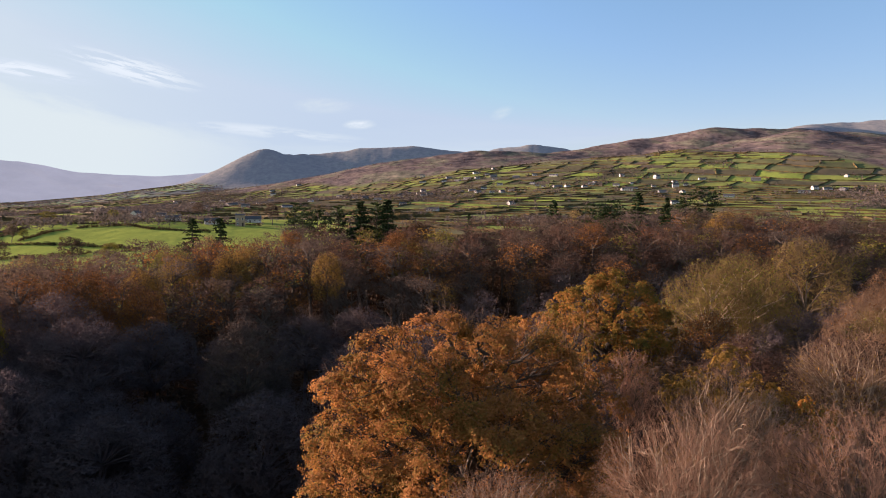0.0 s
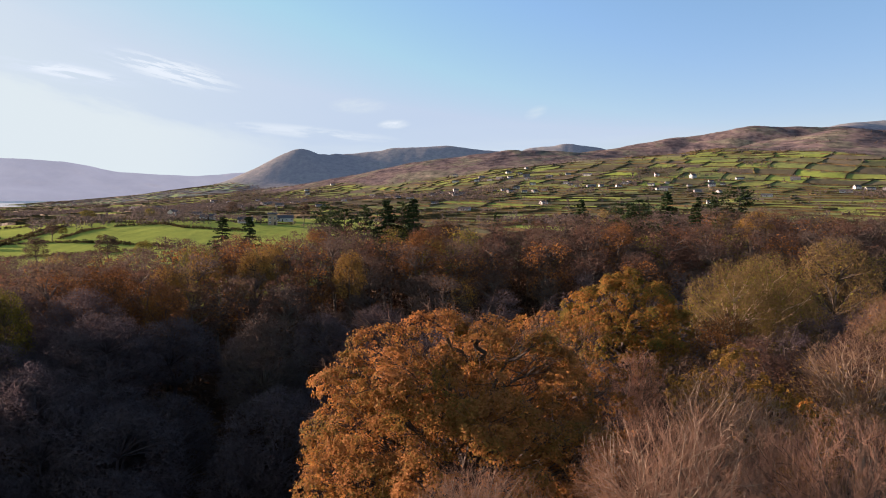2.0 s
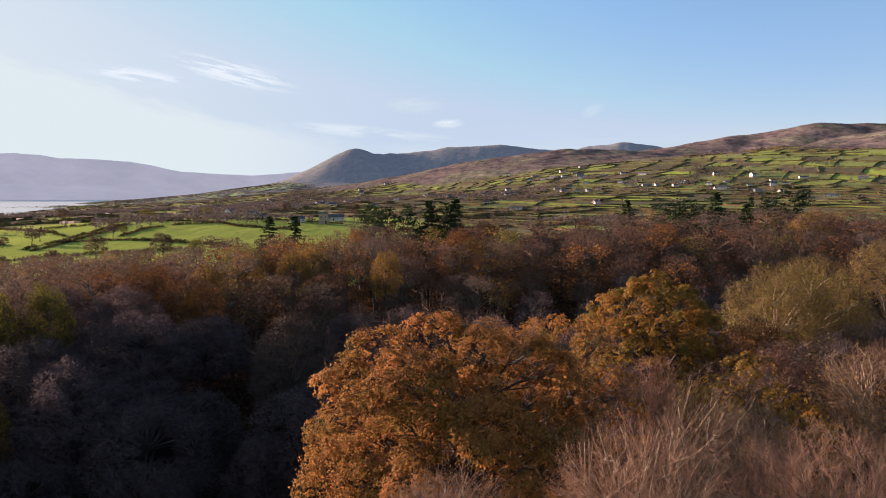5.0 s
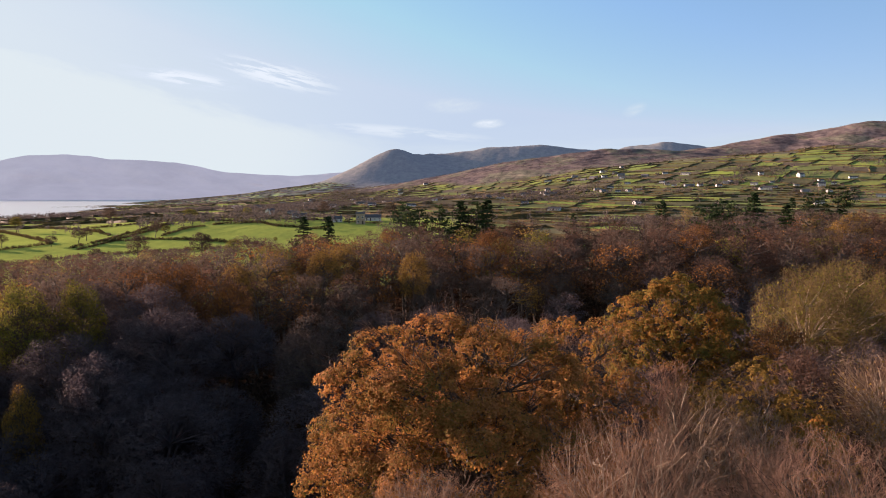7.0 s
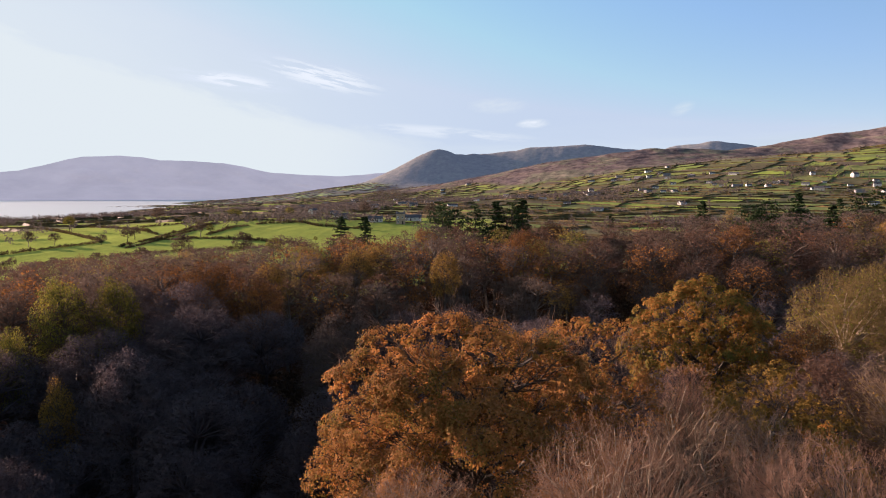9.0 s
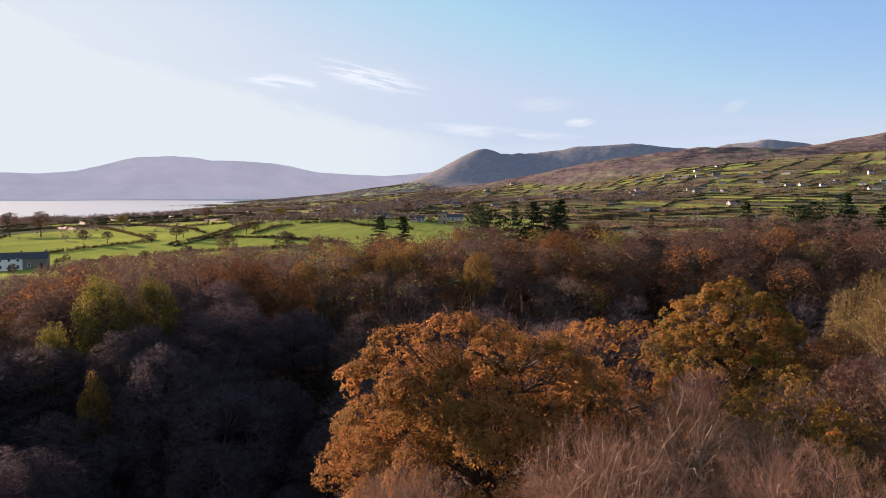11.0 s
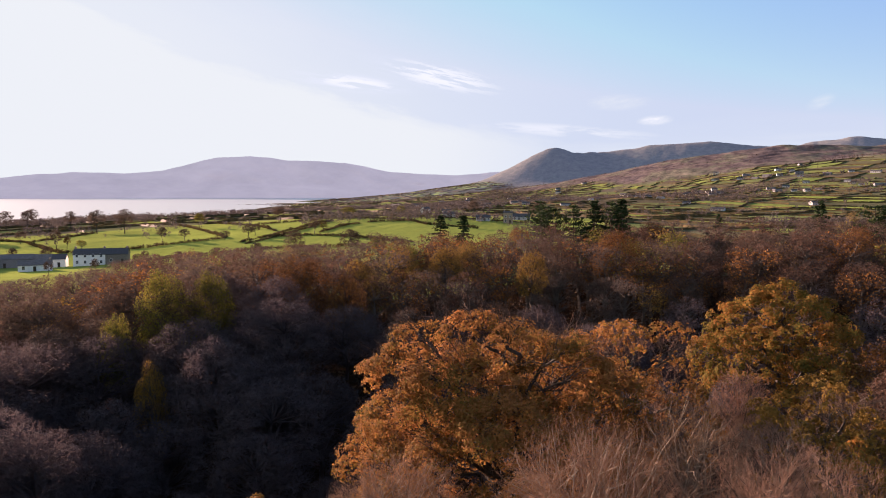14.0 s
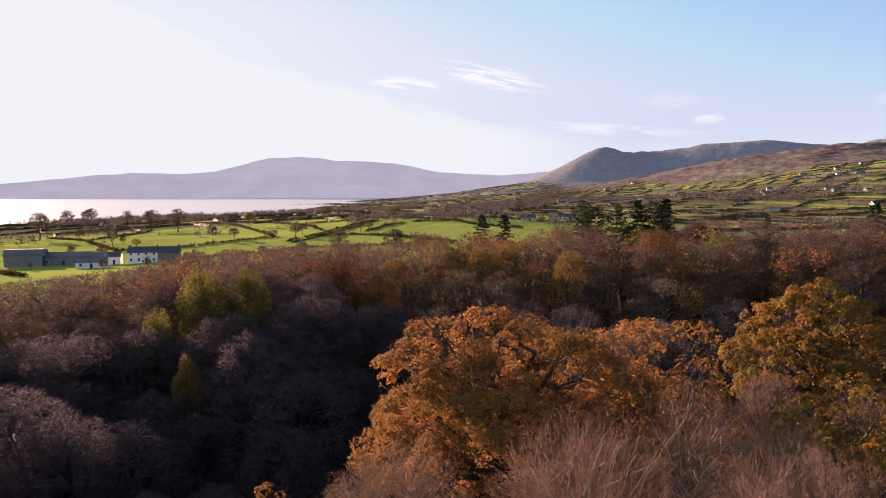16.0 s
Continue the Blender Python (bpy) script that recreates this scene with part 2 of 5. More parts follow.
def value_noise(x, y, scale, octaves=4, s=0):
    x, y = np.asarray(x, float) / scale, np.asarray(y, float) / scale
    total, amp, norm = 0.0, 1.0, 0.0
    for o in range(octaves):
        ix, iy = np.floor(x), np.floor(y)
        fx, fy = x - ix, y - iy
        fx, fy = fx * fx * (3 - 2 * fx), fy * fy * (3 - 2 * fy)
        a, b = hash2(ix, iy, s + o), hash2(ix + 1, iy, s + o)
        c, d = hash2(ix, iy + 1, s + o), hash2(ix + 1, iy + 1, s + o)
        total = total + amp * (a + (b - a) * fx + (c - a) * fy + (a - b - c + d) * fx * fy)
        norm, amp = norm + amp, amp * 0.5
        x, y = x * 2.03 + 17.3, y * 2.03 + 9.1
    return total / norm


def smooth(a, b, v):
    t = np.clip((np.asarray(v, float) - a) / (b - a), 0, 1)
    return t * t * (3 - 2 * t)


def along(x, y, line):
    """Distance to a polyline, and the third coordinate of its nearest point."""
    best, third = np.full(np.shape(x), 1e9), np.zeros(np.shape(x))
    for (ax, ay, az), (bx, by, bz) in zip(line, line[1:]):
        t = np.clip(((x - ax) * (bx - ax) + (y - ay) * (by - ay)) / ((bx - ax) ** 2 + (by - ay) ** 2), 0, 1)
        d = np.hypot(x - ax - t * (bx - ax), y - ay - t * (by - ay))
        near = d < best
        best, third = np.where(near, d, best), np.where(near, az + t * (bz - az), third)
    return best, third


# crest lines of the hills: x, y, height
CONE = [(-775, 3104, 230), (-763, 3108, 231), (-700, 3150, 206), (-640, 3300, 192)]
CONE_FOOT = [(-1300, 2980, 56), (-1080, 2950, 72), (-900, 2900, 80), (-600, 2850, 70)]
CONE_RIDGE = [(-604, 3447, 216), (-392, 3478, 245), (-120, 3498, 252), (44, 3500, 236), (300, 3490, 210)]
HEATH_RIDGE = [(-560, 2150, 22), (-398, 2265, 66), (-240, 2287, 102), (-61, 2299, 143), (119, 2297, 161), (243, 2300, 156), (430, 2350, 140)]
FAR_CONE = [(372, 4485, 300), (545, 4467, 330), (716, 4443, 296)]
LONG_RIDGE = [(250, 2600, 130), (433, 2564, 175), (715, 2500, 218), (860, 2460, 236), (922, 2431, 251), (1019, 2392, 250), (1111, 2351, 240), (1290, 2500, 255), (1440, 2858, 300), (1669, 2731, 303), (2100, 2500, 300)]
FRONT_HUMP = [(430, 1960, 95), (551, 1923, 121), (748, 1855, 161), (900, 1786, 184), (996, 1734, 174), (1150, 1690, 165), (1500, 1600, 150)]
GLEN = [(-140, 30, 0), (-70, 38, 0), (-32, 56, 0), (-4, 76, 0), (20, 104, 0), (62, 128, 0), (130, 140, 0)]
SEA = -12.0


def shore(x, y):
    """Metres inland of the lough's shore."""
    wide = smooth(560, 1000, np.hypot(x, y))
    near = (x + 1230) * 0.931 + (y - 768) * 0.365
    far = x + np.interp(y, (0, 950, 2107, 2393, 3236, 3700, 4600), (1230, 1150, 1768, 1660, 1800, 1660, 1560))
    return near * (1 - wide) + far * wide + 90 * (value_noise(x, y, 500, 3, 71) - 0.5)


def land(x, y):
    x, y = np.asarray(x, float), np.asarray(y, float)
    inland = shore(x, y)
    reach = 900 + 900 * smooth(900, 1400, np.hypot(x, y)) * smooth(2750, 2350, y)
    z = SEA - 4 + 30 * smooth(-60, reach, inland) + 6 * smooth(600, 2200, inland)
    z = z + 5 * (value_noise(x, y, 260, 3, 5) - 0.5) * smooth(150, 400, np.hypot(x, y))
    z = z + 6.5 * np.exp(-((x + 190) ** 2 + (y - 430) ** 2) / 130.0 ** 2) + 7 * smooth(550, 1100, y) * smooth(300, 900, inland) - 2.0 * np.exp(-((x + 244) ** 2 + (y - 213) ** 2) / 45.0 ** 2)
    total = 0.0
    for line, width, round_, power in ((CONE, 470, 14, 1.25), (CONE_FOOT, 700, 80, 1.5), (CONE_RIDGE, 700, 60, 1.4), (HEATH_RIDGE, 680, 60, 1.25), (FAR_CONE, 900, 80, 1.5), (LONG_RIDGE, 860, 70, 1.25), (FRONT_HUMP, 680, 60, 1.15)):
        best = 0.0
        for p, q in zip(line, line[1:]):
            d, crest = along(x, y, (p, q))
            d = np.hypot(d, round_) - round_
            best = np.maximum(best, np.maximum(crest - 24, 0) * np.maximum(1 - d / width, 0) ** power)
        total = total + best ** 5
    hill = total ** 0.2
    z = z + 42 * smooth(700, 1900, y + 0.3 * x) * smooth(-560, 120, x) * (1 - smooth(25, 130, hill))
    crag = value_noise(x, y, 260, 5, 11) - 0.5 + 0.5 * (np.abs(value_noise(x, y, 150, 4, 13) - 0.5) - 0.12)
    z = z + hill * (1 + 0.10 * crag * smooth(10, 80, hill)) + 12 * (value_noise(x, y, 110, 4, 14) - 0.5) * smooth(30, 110, hill)
    z = z * smooth(0, 40, inland + 40) + (SEA - 6) * (1 - smooth(0, 40, inland + 40))
    # the wooded glen under the camera
    d, _ = along(x, y, GLEN)
    r = np.hypot(x, y)
    wood = 1 - smooth(160, 260, r)
    z = z * (1 - wood) + wood * (12.5 + 2 * (value_noise(x, y, 40, 3, 3) - 0.5) - 3.0 * smooth(20, 90, -x) - 10 * np.exp(-(d / 17.0) ** 2))
    return z


def height(x, y):
    return float(land(np.array([x]), np.array([y]))[0])


def fields(x, y):
    """The patchwork of fields: a random number for each field, and the metres to its nearest hedge."""
    wx = x + 110 * (value_noise(x, y, 260, 2, 21) - 0.5) + 22 * (value_noise(x, y, 60, 2, 22) - 0.5)
    wy = y + 120 * (value_noise(x, y, 280, 2, 23) - 0.5) + 22 * (value_noise(x, y, 70, 2, 24) - 0.5)
    u, v = 0.81 * wx - 0.59 * wy, 0.59 * wx + 0.81 * wy
    row = np.floor(v / 46)
    wide = 40 + 55 * hash2(row, row * 0, 31)
    uu = u + 400 * hash2(row, row * 0, 32)
    col = np.floor(uu / wide)
    fv, fu = v - row * 46, uu - col * wide
    return hash2(row, col, 33), np.minimum(np.minimum(fv, 46 - fv), np.minimum(fu, wide - fu))


def near_farm(x, y):
    """1 over the fields whose hedges are laid one by one below."""
    return smooth(600, 560, np.hypot(x, y)) * smooth(6, 10, np.degrees(np.arctan2(-x, y)))


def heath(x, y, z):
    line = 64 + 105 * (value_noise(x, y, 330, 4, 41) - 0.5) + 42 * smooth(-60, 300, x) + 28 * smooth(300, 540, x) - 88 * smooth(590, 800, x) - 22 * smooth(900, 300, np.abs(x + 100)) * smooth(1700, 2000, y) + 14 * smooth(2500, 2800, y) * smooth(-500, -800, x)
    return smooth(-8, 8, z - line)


def wood_edge(az):
    """How far the wood reaches in a direction, degrees left of north."""
    return np.interp(az, (-180, -60, -32, -15, 0, 8, 16, 22, 30, 42, 49, 55, 75, 180), (120, 200, 270, 250, 215, 208, 185, 172, 180, 184, 165, 150, 150, 100))


def in_wood(x, y):
    az = np.degrees(np.arctan2(-x, y))
    return smooth(6, -6, np.hypot(x, y) - wood_edge(az))


def mesh_from(name, verts, faces_flat, sides, mat=None, smooth_shade=False):
    """A mesh from arrays: vertices, flat corner indices, corners per face."""
    me = bpy.data.meshes.new(name)
    verts, faces_flat = np.asarray(verts, np.float32), np.asarray(faces_flat, np.int32).ravel()
    count = len(faces_flat) // sides
    me.vertices.add(len(verts))
    me.vertices.foreach_set("co", verts.ravel())
    me.loops.add(len(faces_flat))
    me.loops.foreach_set("vertex_index", faces_flat)
    me.polygons.add(count)
    me.polygons.foreach_set("loop_start", np.arange(count, dtype=np.int32) * sides)
    me.polygons.foreach_set("loop_total", np.full(count, sides, np.int32))
    me.polygons.foreach_set("use_smooth", np.full(count, smooth_shade, bool))
    me.update(calc_edges=True)
    if mat:
        me.materials.append(mat)
    return me


def ground_material(name="land_cover", haze_glow=0.0):
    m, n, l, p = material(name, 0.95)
    # bluish air haze added as a faint emission, for the far hills only
    if haze_glow:
        p.inputs["Emission Color"].default_value, p.inputs["Emission Strength"].default_value = (0.38, 0.50, 0.72, 1), haze_glow
    geo = n.new("ShaderNodeNewGeometry")

    def attr(name):
        a = n.new("ShaderNodeAttribute")
        a.attribute_name = name
        return a.outputs["Fac"]
    pos = geo.outputs["Position"]
    grass_fine = noise_node(n, l, 0.5, 4, 0.7, pos)
    grass_wide = noise_node(n, l, 0.02, 4, 0.6, pos)
    grass = ramp(n, ((0.0, (0.085, 0.076, 0.056)), (0.14, (0.095, 0.095, 0.056)), (0.28, (0.105, 0.125, 0.056)), (0.45, (0.15, 0.19, 0.066)), (0.57, (0.185, 0.24, 0.055)), (0.66, (0.185, 0.218, 0.06)), (0.8, (0.13, 0.135, 0.072)), (0.9, (0.095, 0.08, 0.064)), (1.0, (0.135, 0.12, 0.085))))
    l.new(attr("field"), grass.inputs[0])
    vary = ramp(n, ((0.3, (0.82, 0.85, 0.85)), (0.7, (1.32, 1.27, 1.12))))
    l.new(grass_wide.outputs["Fac"], vary.inputs[0])
    vary2 = ramp(n, ((0.3, (0.85, 0.85, 0.85)), (0.7, (1.12, 1.12, 1.1))))
    l.new(grass_fine.outputs["Fac"], vary2.inputs[0])
    c = mix_col(n, l, 1.0, grass.outputs[0], vary.outputs[0], "MULTIPLY")
    c = mix_col(n, l, 1.0, c, vary2.outputs[0], "MULTIPLY")
    scrub = ramp(n, ((0.3, (0.055, 0.054, 0.036)), (0.7, (0.105, 0.098, 0.058))))
    scrub_n = noise_node(n, l, 0.06, 5, 0.7, pos)
    l.new(scrub_n.outputs["Fac"], scrub.inputs[0])
    c = mix_col(n, l, attr("scrub"), c, scrub.outputs[0])
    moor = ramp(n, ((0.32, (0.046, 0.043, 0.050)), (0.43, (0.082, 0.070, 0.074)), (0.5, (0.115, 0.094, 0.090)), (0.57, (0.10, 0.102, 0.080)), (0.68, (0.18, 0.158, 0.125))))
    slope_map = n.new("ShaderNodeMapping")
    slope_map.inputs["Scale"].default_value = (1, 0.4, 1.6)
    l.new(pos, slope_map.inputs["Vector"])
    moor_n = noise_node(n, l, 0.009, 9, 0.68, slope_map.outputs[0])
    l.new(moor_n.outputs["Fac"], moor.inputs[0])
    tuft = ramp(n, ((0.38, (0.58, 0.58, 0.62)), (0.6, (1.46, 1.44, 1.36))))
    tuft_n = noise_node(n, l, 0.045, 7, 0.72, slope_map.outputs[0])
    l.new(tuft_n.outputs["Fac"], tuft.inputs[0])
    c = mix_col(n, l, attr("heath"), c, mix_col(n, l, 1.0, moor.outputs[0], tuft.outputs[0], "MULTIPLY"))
    # far hill grass, greyed and paled: distance haze put into its base colour
    hazed_grass = ramp(n, ((0.35, (0.115, 0.125, 0.115)), (0.65, (0.175, 0.18, 0.155))))
    l.new(tuft_n.outputs["Fac"], hazed_grass.inputs[0])
    c = mix_col(n, l, attr("hazed_grass"), c, hazed_grass.outputs[0])
    litter = ramp(n, ((0.3, (0.015, 0.01, 0.007)), (0.7, (0.05, 0.026, 0.014))))
    litter_n = noise_node(n, l, 1.2, 5, 0.7, pos)
    l.new(litter_n.outputs["Fac"], litter.inputs[0])
    c = mix_col(n, l, attr("wood"), c, litter.outputs[0])
    l.new(c, p.inputs["Base Color"])
    p.inputs["Specular IOR Level"].default_value = 0.0
    bump = n.new("ShaderNodeBump")
    bump.inputs["Strength"].default_value, bump.inputs["Distance"].default_value = 0.6, 6.0
    l.new(moor_n.outputs["Fac"], bump.inputs["Height"])
    l.new(bump.outputs[0], p.inputs["Normal"])
    return m


def scrubby(x, y):
    """How wooded the lower land is, 0.5 on average."""
    return value_noise(x, y, 190, 4, 51) + 0.07 * smooth(300, 600, x) + 0.05 * smooth(700, 1000, y) * smooth(1500, 1250, y) * smooth(-500, -350, x) * smooth(200, 50, x) + 0.035 * smooth(620, 760, np.hypot(x, y)) * smooth(1700, 1300, np.hypot(x, y)) * smooth(-160, -330, x)


def build_ground():
    az = np.concatenate((np.arange(-38, 66, 0.17), np.arange(66, 322, 3.2)))
    rad, r = [1.0], 6.0
    while r < 4950:
        rad.append(r)
        r *= 1.05 if r < 150 else 1.014 if r < 600 else 1.0078 if r < 2700 else 1.016
    rad.append(4960.0)
    rad = np.array(rad)
    A, Rr = np.meshgrid(np.radians(az), rad)
    x, y = (-np.sin(A) * Rr).ravel(), (np.cos(A) * Rr).ravel()
    z = land(x, y)
    na, nr = len(az), len(rad)
    i = np.arange(nr - 1)[:, None] * na + np.arange(na)[None, :]
    j = np.arange(nr - 1)[:, None] * na + (np.arange(na)[None, :] + 1) % na
    faces = np.stack((i, j, j + na, i + na), -1)
    f, edge = fields(x, y)
    close = near_farm(x, y)
    f, edge = f * (1 - close) + close * (0.54 + 0.12 * value_noise(x, y, 120, 2, 25)), edge + 100 * close
    wood = in_wood(0.93 * x, 0.93 * y)
    scrub = smooth(0.615, 0.67, scrubby(x, y)) * smooth(500, 700, np.hypot(x, y))
    scrub = np.maximum(scrub, 0.8 * smooth(2.6, 1.2, edge) * smooth(150, 200, np.hypot(x, y)))
    moor = heath(x, y, z)
    # hazed_grass sets in on the moor with distance
    cover = (("field", f), ("scrub", scrub), ("heath", moor), ("hazed_grass", 0.75 * smooth(2550, 2850, y + 0.2 * np.abs(x)) * moor), ("wood", wood))
    # past 2650 m a second mesh whose cover emits the blue of the haze
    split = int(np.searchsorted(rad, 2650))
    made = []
    for name, a, b, mat in (("ground", 0, split, ground_material()), ("backdrop", split, nr - 1, ground_material("hazed_hill_cover", 0.024))):
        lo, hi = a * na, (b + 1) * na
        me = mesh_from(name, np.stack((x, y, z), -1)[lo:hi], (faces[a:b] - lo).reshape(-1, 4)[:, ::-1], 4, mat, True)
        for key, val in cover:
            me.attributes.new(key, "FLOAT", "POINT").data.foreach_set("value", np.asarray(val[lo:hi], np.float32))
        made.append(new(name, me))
    tagged(made[1], "distant grass and heather hills with a blue haze glow", "hill", kind="structure")
    return tagged(made[0], "rolling farmland, wooded glen floor and brown heather hills", "ground", kind="structure")


ground = build_ground()

# the lough
def build_water():
    m, n, l, p = material("lough_water", 0.3)
    p.inputs["Base Color"].default_value = (0.38, 0.43, 0.42, 1)
    p.inputs["Specular IOR Level"].default_value = 0.5
    geo = n.new("ShaderNodeNewGeometry")
    t = noise_node(n, l, 0.05, 6, 0.7, geo.outputs["Position"])
    b = n.new("ShaderNodeBump")
    b.inputs["Strength"].default_value, b.inputs["Distance"].default_value = 0.25, 0.35
    l.new(t.outputs["Fac"], b.inputs["Height"])
    l.new(b.outputs[0], p.inputs["Normal"])
    bm = bmesh.new()
    ring = [bm.verts.new((x, y, SEA)) for x, y in ((-900, -800), (-850, 2300), (-1150, 3300), (-1700, 3800), (-2000, 4500), (-3300, 3650), (-4700, 1200), (-4700, -800))]
    bm.faces.new(ring)
    bmesh.ops.recalc_face_normals(bm, faces=bm.faces)
    me = bpy.data.meshes.new("water")
    bm.to_mesh(me)
    bm.free()
    me.materials.append(m)
    ob = new("water", me)
    return tagged(ob, "pale glinting lough water below the far mountains", "water", kind="structure")


water = build_water()

# the mountains across the lough
FAR_CREST = [(78, 60), (66, 50), (58.3, 69), (55, 95), (52.8, 117), (49.8, 135), (46.3, 131), (44, 150), (42.6, 177), (41, 215), (40.1, 231), (37.5, 244), (36.2, 236), (34.9, 221), (32.5, 217), (30.5, 208), (28.5, 180), (26.9, 150), (24, 138), (21.5, 130), (18, 155), (14, 160), (10, 140)]


def build_far_mountains():
    # aerial haze put into the pale grey base colour and an equal emission
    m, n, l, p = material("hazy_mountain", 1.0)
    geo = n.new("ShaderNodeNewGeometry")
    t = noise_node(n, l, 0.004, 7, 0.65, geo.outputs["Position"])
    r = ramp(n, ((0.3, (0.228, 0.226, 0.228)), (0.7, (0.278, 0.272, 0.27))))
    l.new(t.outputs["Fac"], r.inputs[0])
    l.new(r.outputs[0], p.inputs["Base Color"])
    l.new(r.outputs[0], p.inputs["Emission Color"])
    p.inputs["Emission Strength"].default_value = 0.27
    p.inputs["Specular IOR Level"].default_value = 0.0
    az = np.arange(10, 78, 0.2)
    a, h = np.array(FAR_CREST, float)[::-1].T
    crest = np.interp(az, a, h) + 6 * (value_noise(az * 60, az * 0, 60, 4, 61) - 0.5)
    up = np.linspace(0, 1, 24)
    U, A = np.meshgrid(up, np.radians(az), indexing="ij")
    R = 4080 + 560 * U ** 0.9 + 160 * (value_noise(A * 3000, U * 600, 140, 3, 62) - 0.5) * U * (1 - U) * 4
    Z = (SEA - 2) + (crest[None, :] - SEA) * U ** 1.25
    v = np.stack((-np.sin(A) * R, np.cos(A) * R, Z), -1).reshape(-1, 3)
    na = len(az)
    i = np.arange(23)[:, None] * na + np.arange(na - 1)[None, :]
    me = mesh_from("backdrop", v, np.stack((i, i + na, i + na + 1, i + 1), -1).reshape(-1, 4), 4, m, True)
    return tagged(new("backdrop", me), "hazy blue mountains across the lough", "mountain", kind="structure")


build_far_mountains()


# ---- trees ----
def part(name, me, parent, label=""):
    ob = new(name, me)
    ob.parent = parent
    return tagged(ob, label) if label else ob


def tubes(segs, sides):
    """Tapered tubes from rows x0 y0 z0 x1 y1 z1 r0 r1."""
    s = np.asarray(segs, float)
    a, b = s[:, :3], s[:, 3:6]
    d = b - a
    d /= np.maximum(np.linalg.norm(d, axis=1, keepdims=True), 1e-9)
    ref = np.where(np.abs(d[:, 2:3]) > 0.9, np.array([[1.0, 0, 0]]), np.array([[0, 0, 1.0]]))
    u = np.cross(d, ref)
    u /= np.linalg.norm(u, axis=1, keepdims=True)
    w = np.cross(d, u)
    ang = np.arange(sides) * 2 * np.pi / sides
    ring = np.cos(ang)[None, :, None] * u[:, None, :] + np.sin(ang)[None, :, None] * w[:, None, :]
    v = np.concatenate((a[:, None] + ring * s[:, 6, None, None], b[:, None] + ring * s[:, 7, None, None]), 1).reshape(-1, 3)
    base = np.arange(len(s))[:, None] * 2 * sides
    k = np.arange(sides)
    f = np.stack((base + k, base + (k + 1) % sides, base + sides + (k + 1) % sides, base + sides + k), -1).reshape(-1, 4)
    return v, f


def spikes(segs):
    """Fine twigs: three-sided points, rows as for tubes."""
    s = np.asarray(segs, float)
    a, b = s[:, :3], s[:, 3:6]
    d = b - a
    d /= np.maximum(np.linalg.norm(d, axis=1, keepdims=True), 1e-9)
    u = np.cross(d, np.array([[0.31, 0.52, 0.79]]))
    u /= np.maximum(np.linalg.norm(u, axis=1, keepdims=True), 1e-9)
    w = np.cross(d, u)
    r = s[:, 6:7]
    v = np.stack((a + u * r, a - 0.5 * u * r + 0.87 * w * r, a - 0.5 * u * r - 0.87 * w * r, b), 1).reshape(-1, 3)
    base = np.arange(len(s))[:, None] * 4
    f = np.stack((base + [[0, 1, 3]], base + [[1, 2, 3]], base + [[2, 0, 3]]), 1).reshape(-1, 3)
    return v, f


def leaf_cards(points, size, rng, normals=None):
    """Small folded leaves, one rhomb each, at the points."""
    n = len(points)
    d = rng.normal(size=(n, 3))
    if normals is not None:
        d = d * 0.6 + normals
    d /= np.linalg.norm(d, axis=1, keepdims=True)
    t = np.cross(d, rng.normal(size=(n, 3)))
    t /= np.linalg.norm(t, axis=1, keepdims=True)
    b = np.cross(d, t)
    s = size * rng.uniform(0.6, 1.3, (n, 1))
    v = np.stack((points - t * s * 0.55, points + b * s * 0.36 + d * s * 0.1, points + t * s * 0.55, points - b * s * 0.36 + d * s * 0.1), 1).reshape(-1, 3)
    return v, np.arange(4 * n).reshape(-1, 4)


def curved(p0, p1, rng, r0, r1, bends=4, wander=0.08, lift=0.0):
    """A bending branch from p0 to p1 as tube rows."""
    p0, p1 = np.asarray(p0, float), np.asarray(p1, float)
    length = np.linalg.norm(p1 - p0)
    t = np.linspace(0, 1, bends + 1)[:, None]
    pts = p0 + (p1 - p0) * t + rng.normal(size=(bends + 1, 3)) * wander * length * np.sin(np.pi * t)
    pts[:, 2] += lift * length * np.sin(np.pi * t[:, 0])
    r = np.linspace(r0, r1, bends + 1)
    return [(*pts[k], *pts[k + 1], r[k], r[k + 1]) for k in range(bends)], pts


def joined(name, meshes):
    """One triangle mesh from (vertices, faces, material) pieces."""
    vs, fs, mi, at = [], [], [], 0
    for k, (v, f, _) in enumerate(meshes):
        f = np.asarray(f)
        if f.shape[1] == 4:
            f = np.concatenate((f[:, (0, 1, 2)], f[:, (0, 2, 3)]))
        vs.append(v)
        fs.append(f + at)
        mi.append(np.full(len(f), k, np.int32))
        at += len(v)
    me = mesh_from(name, np.concatenate(vs), np.concatenate(fs), 3)
    for _, _, mat in meshes:
        me.materials.append(mat)
    me.polygons.foreach_set("material_index", np.concatenate(mi))
    return me


def blades(segs, rng, facing=0.0):
    """The finest far-off twigs: one narrow sliver each, its flat side mostly towards facing."""
    s = np.asarray(segs, float)
    a, b = s[:, :3], s[:, 3:6]
    u = np.cross(b - a, rng.normal(size=a.shape) * 0.3 + facing)
    u /= np.maximum(np.linalg.norm(u, axis=1, keepdims=True), 1e-9)
    v = np.stack((a - u * s[:, 6:7], a + u * s[:, 6:7], b), 1).reshape(-1, 3)
    return v, np.arange(len(v)).reshape(-1, 3)


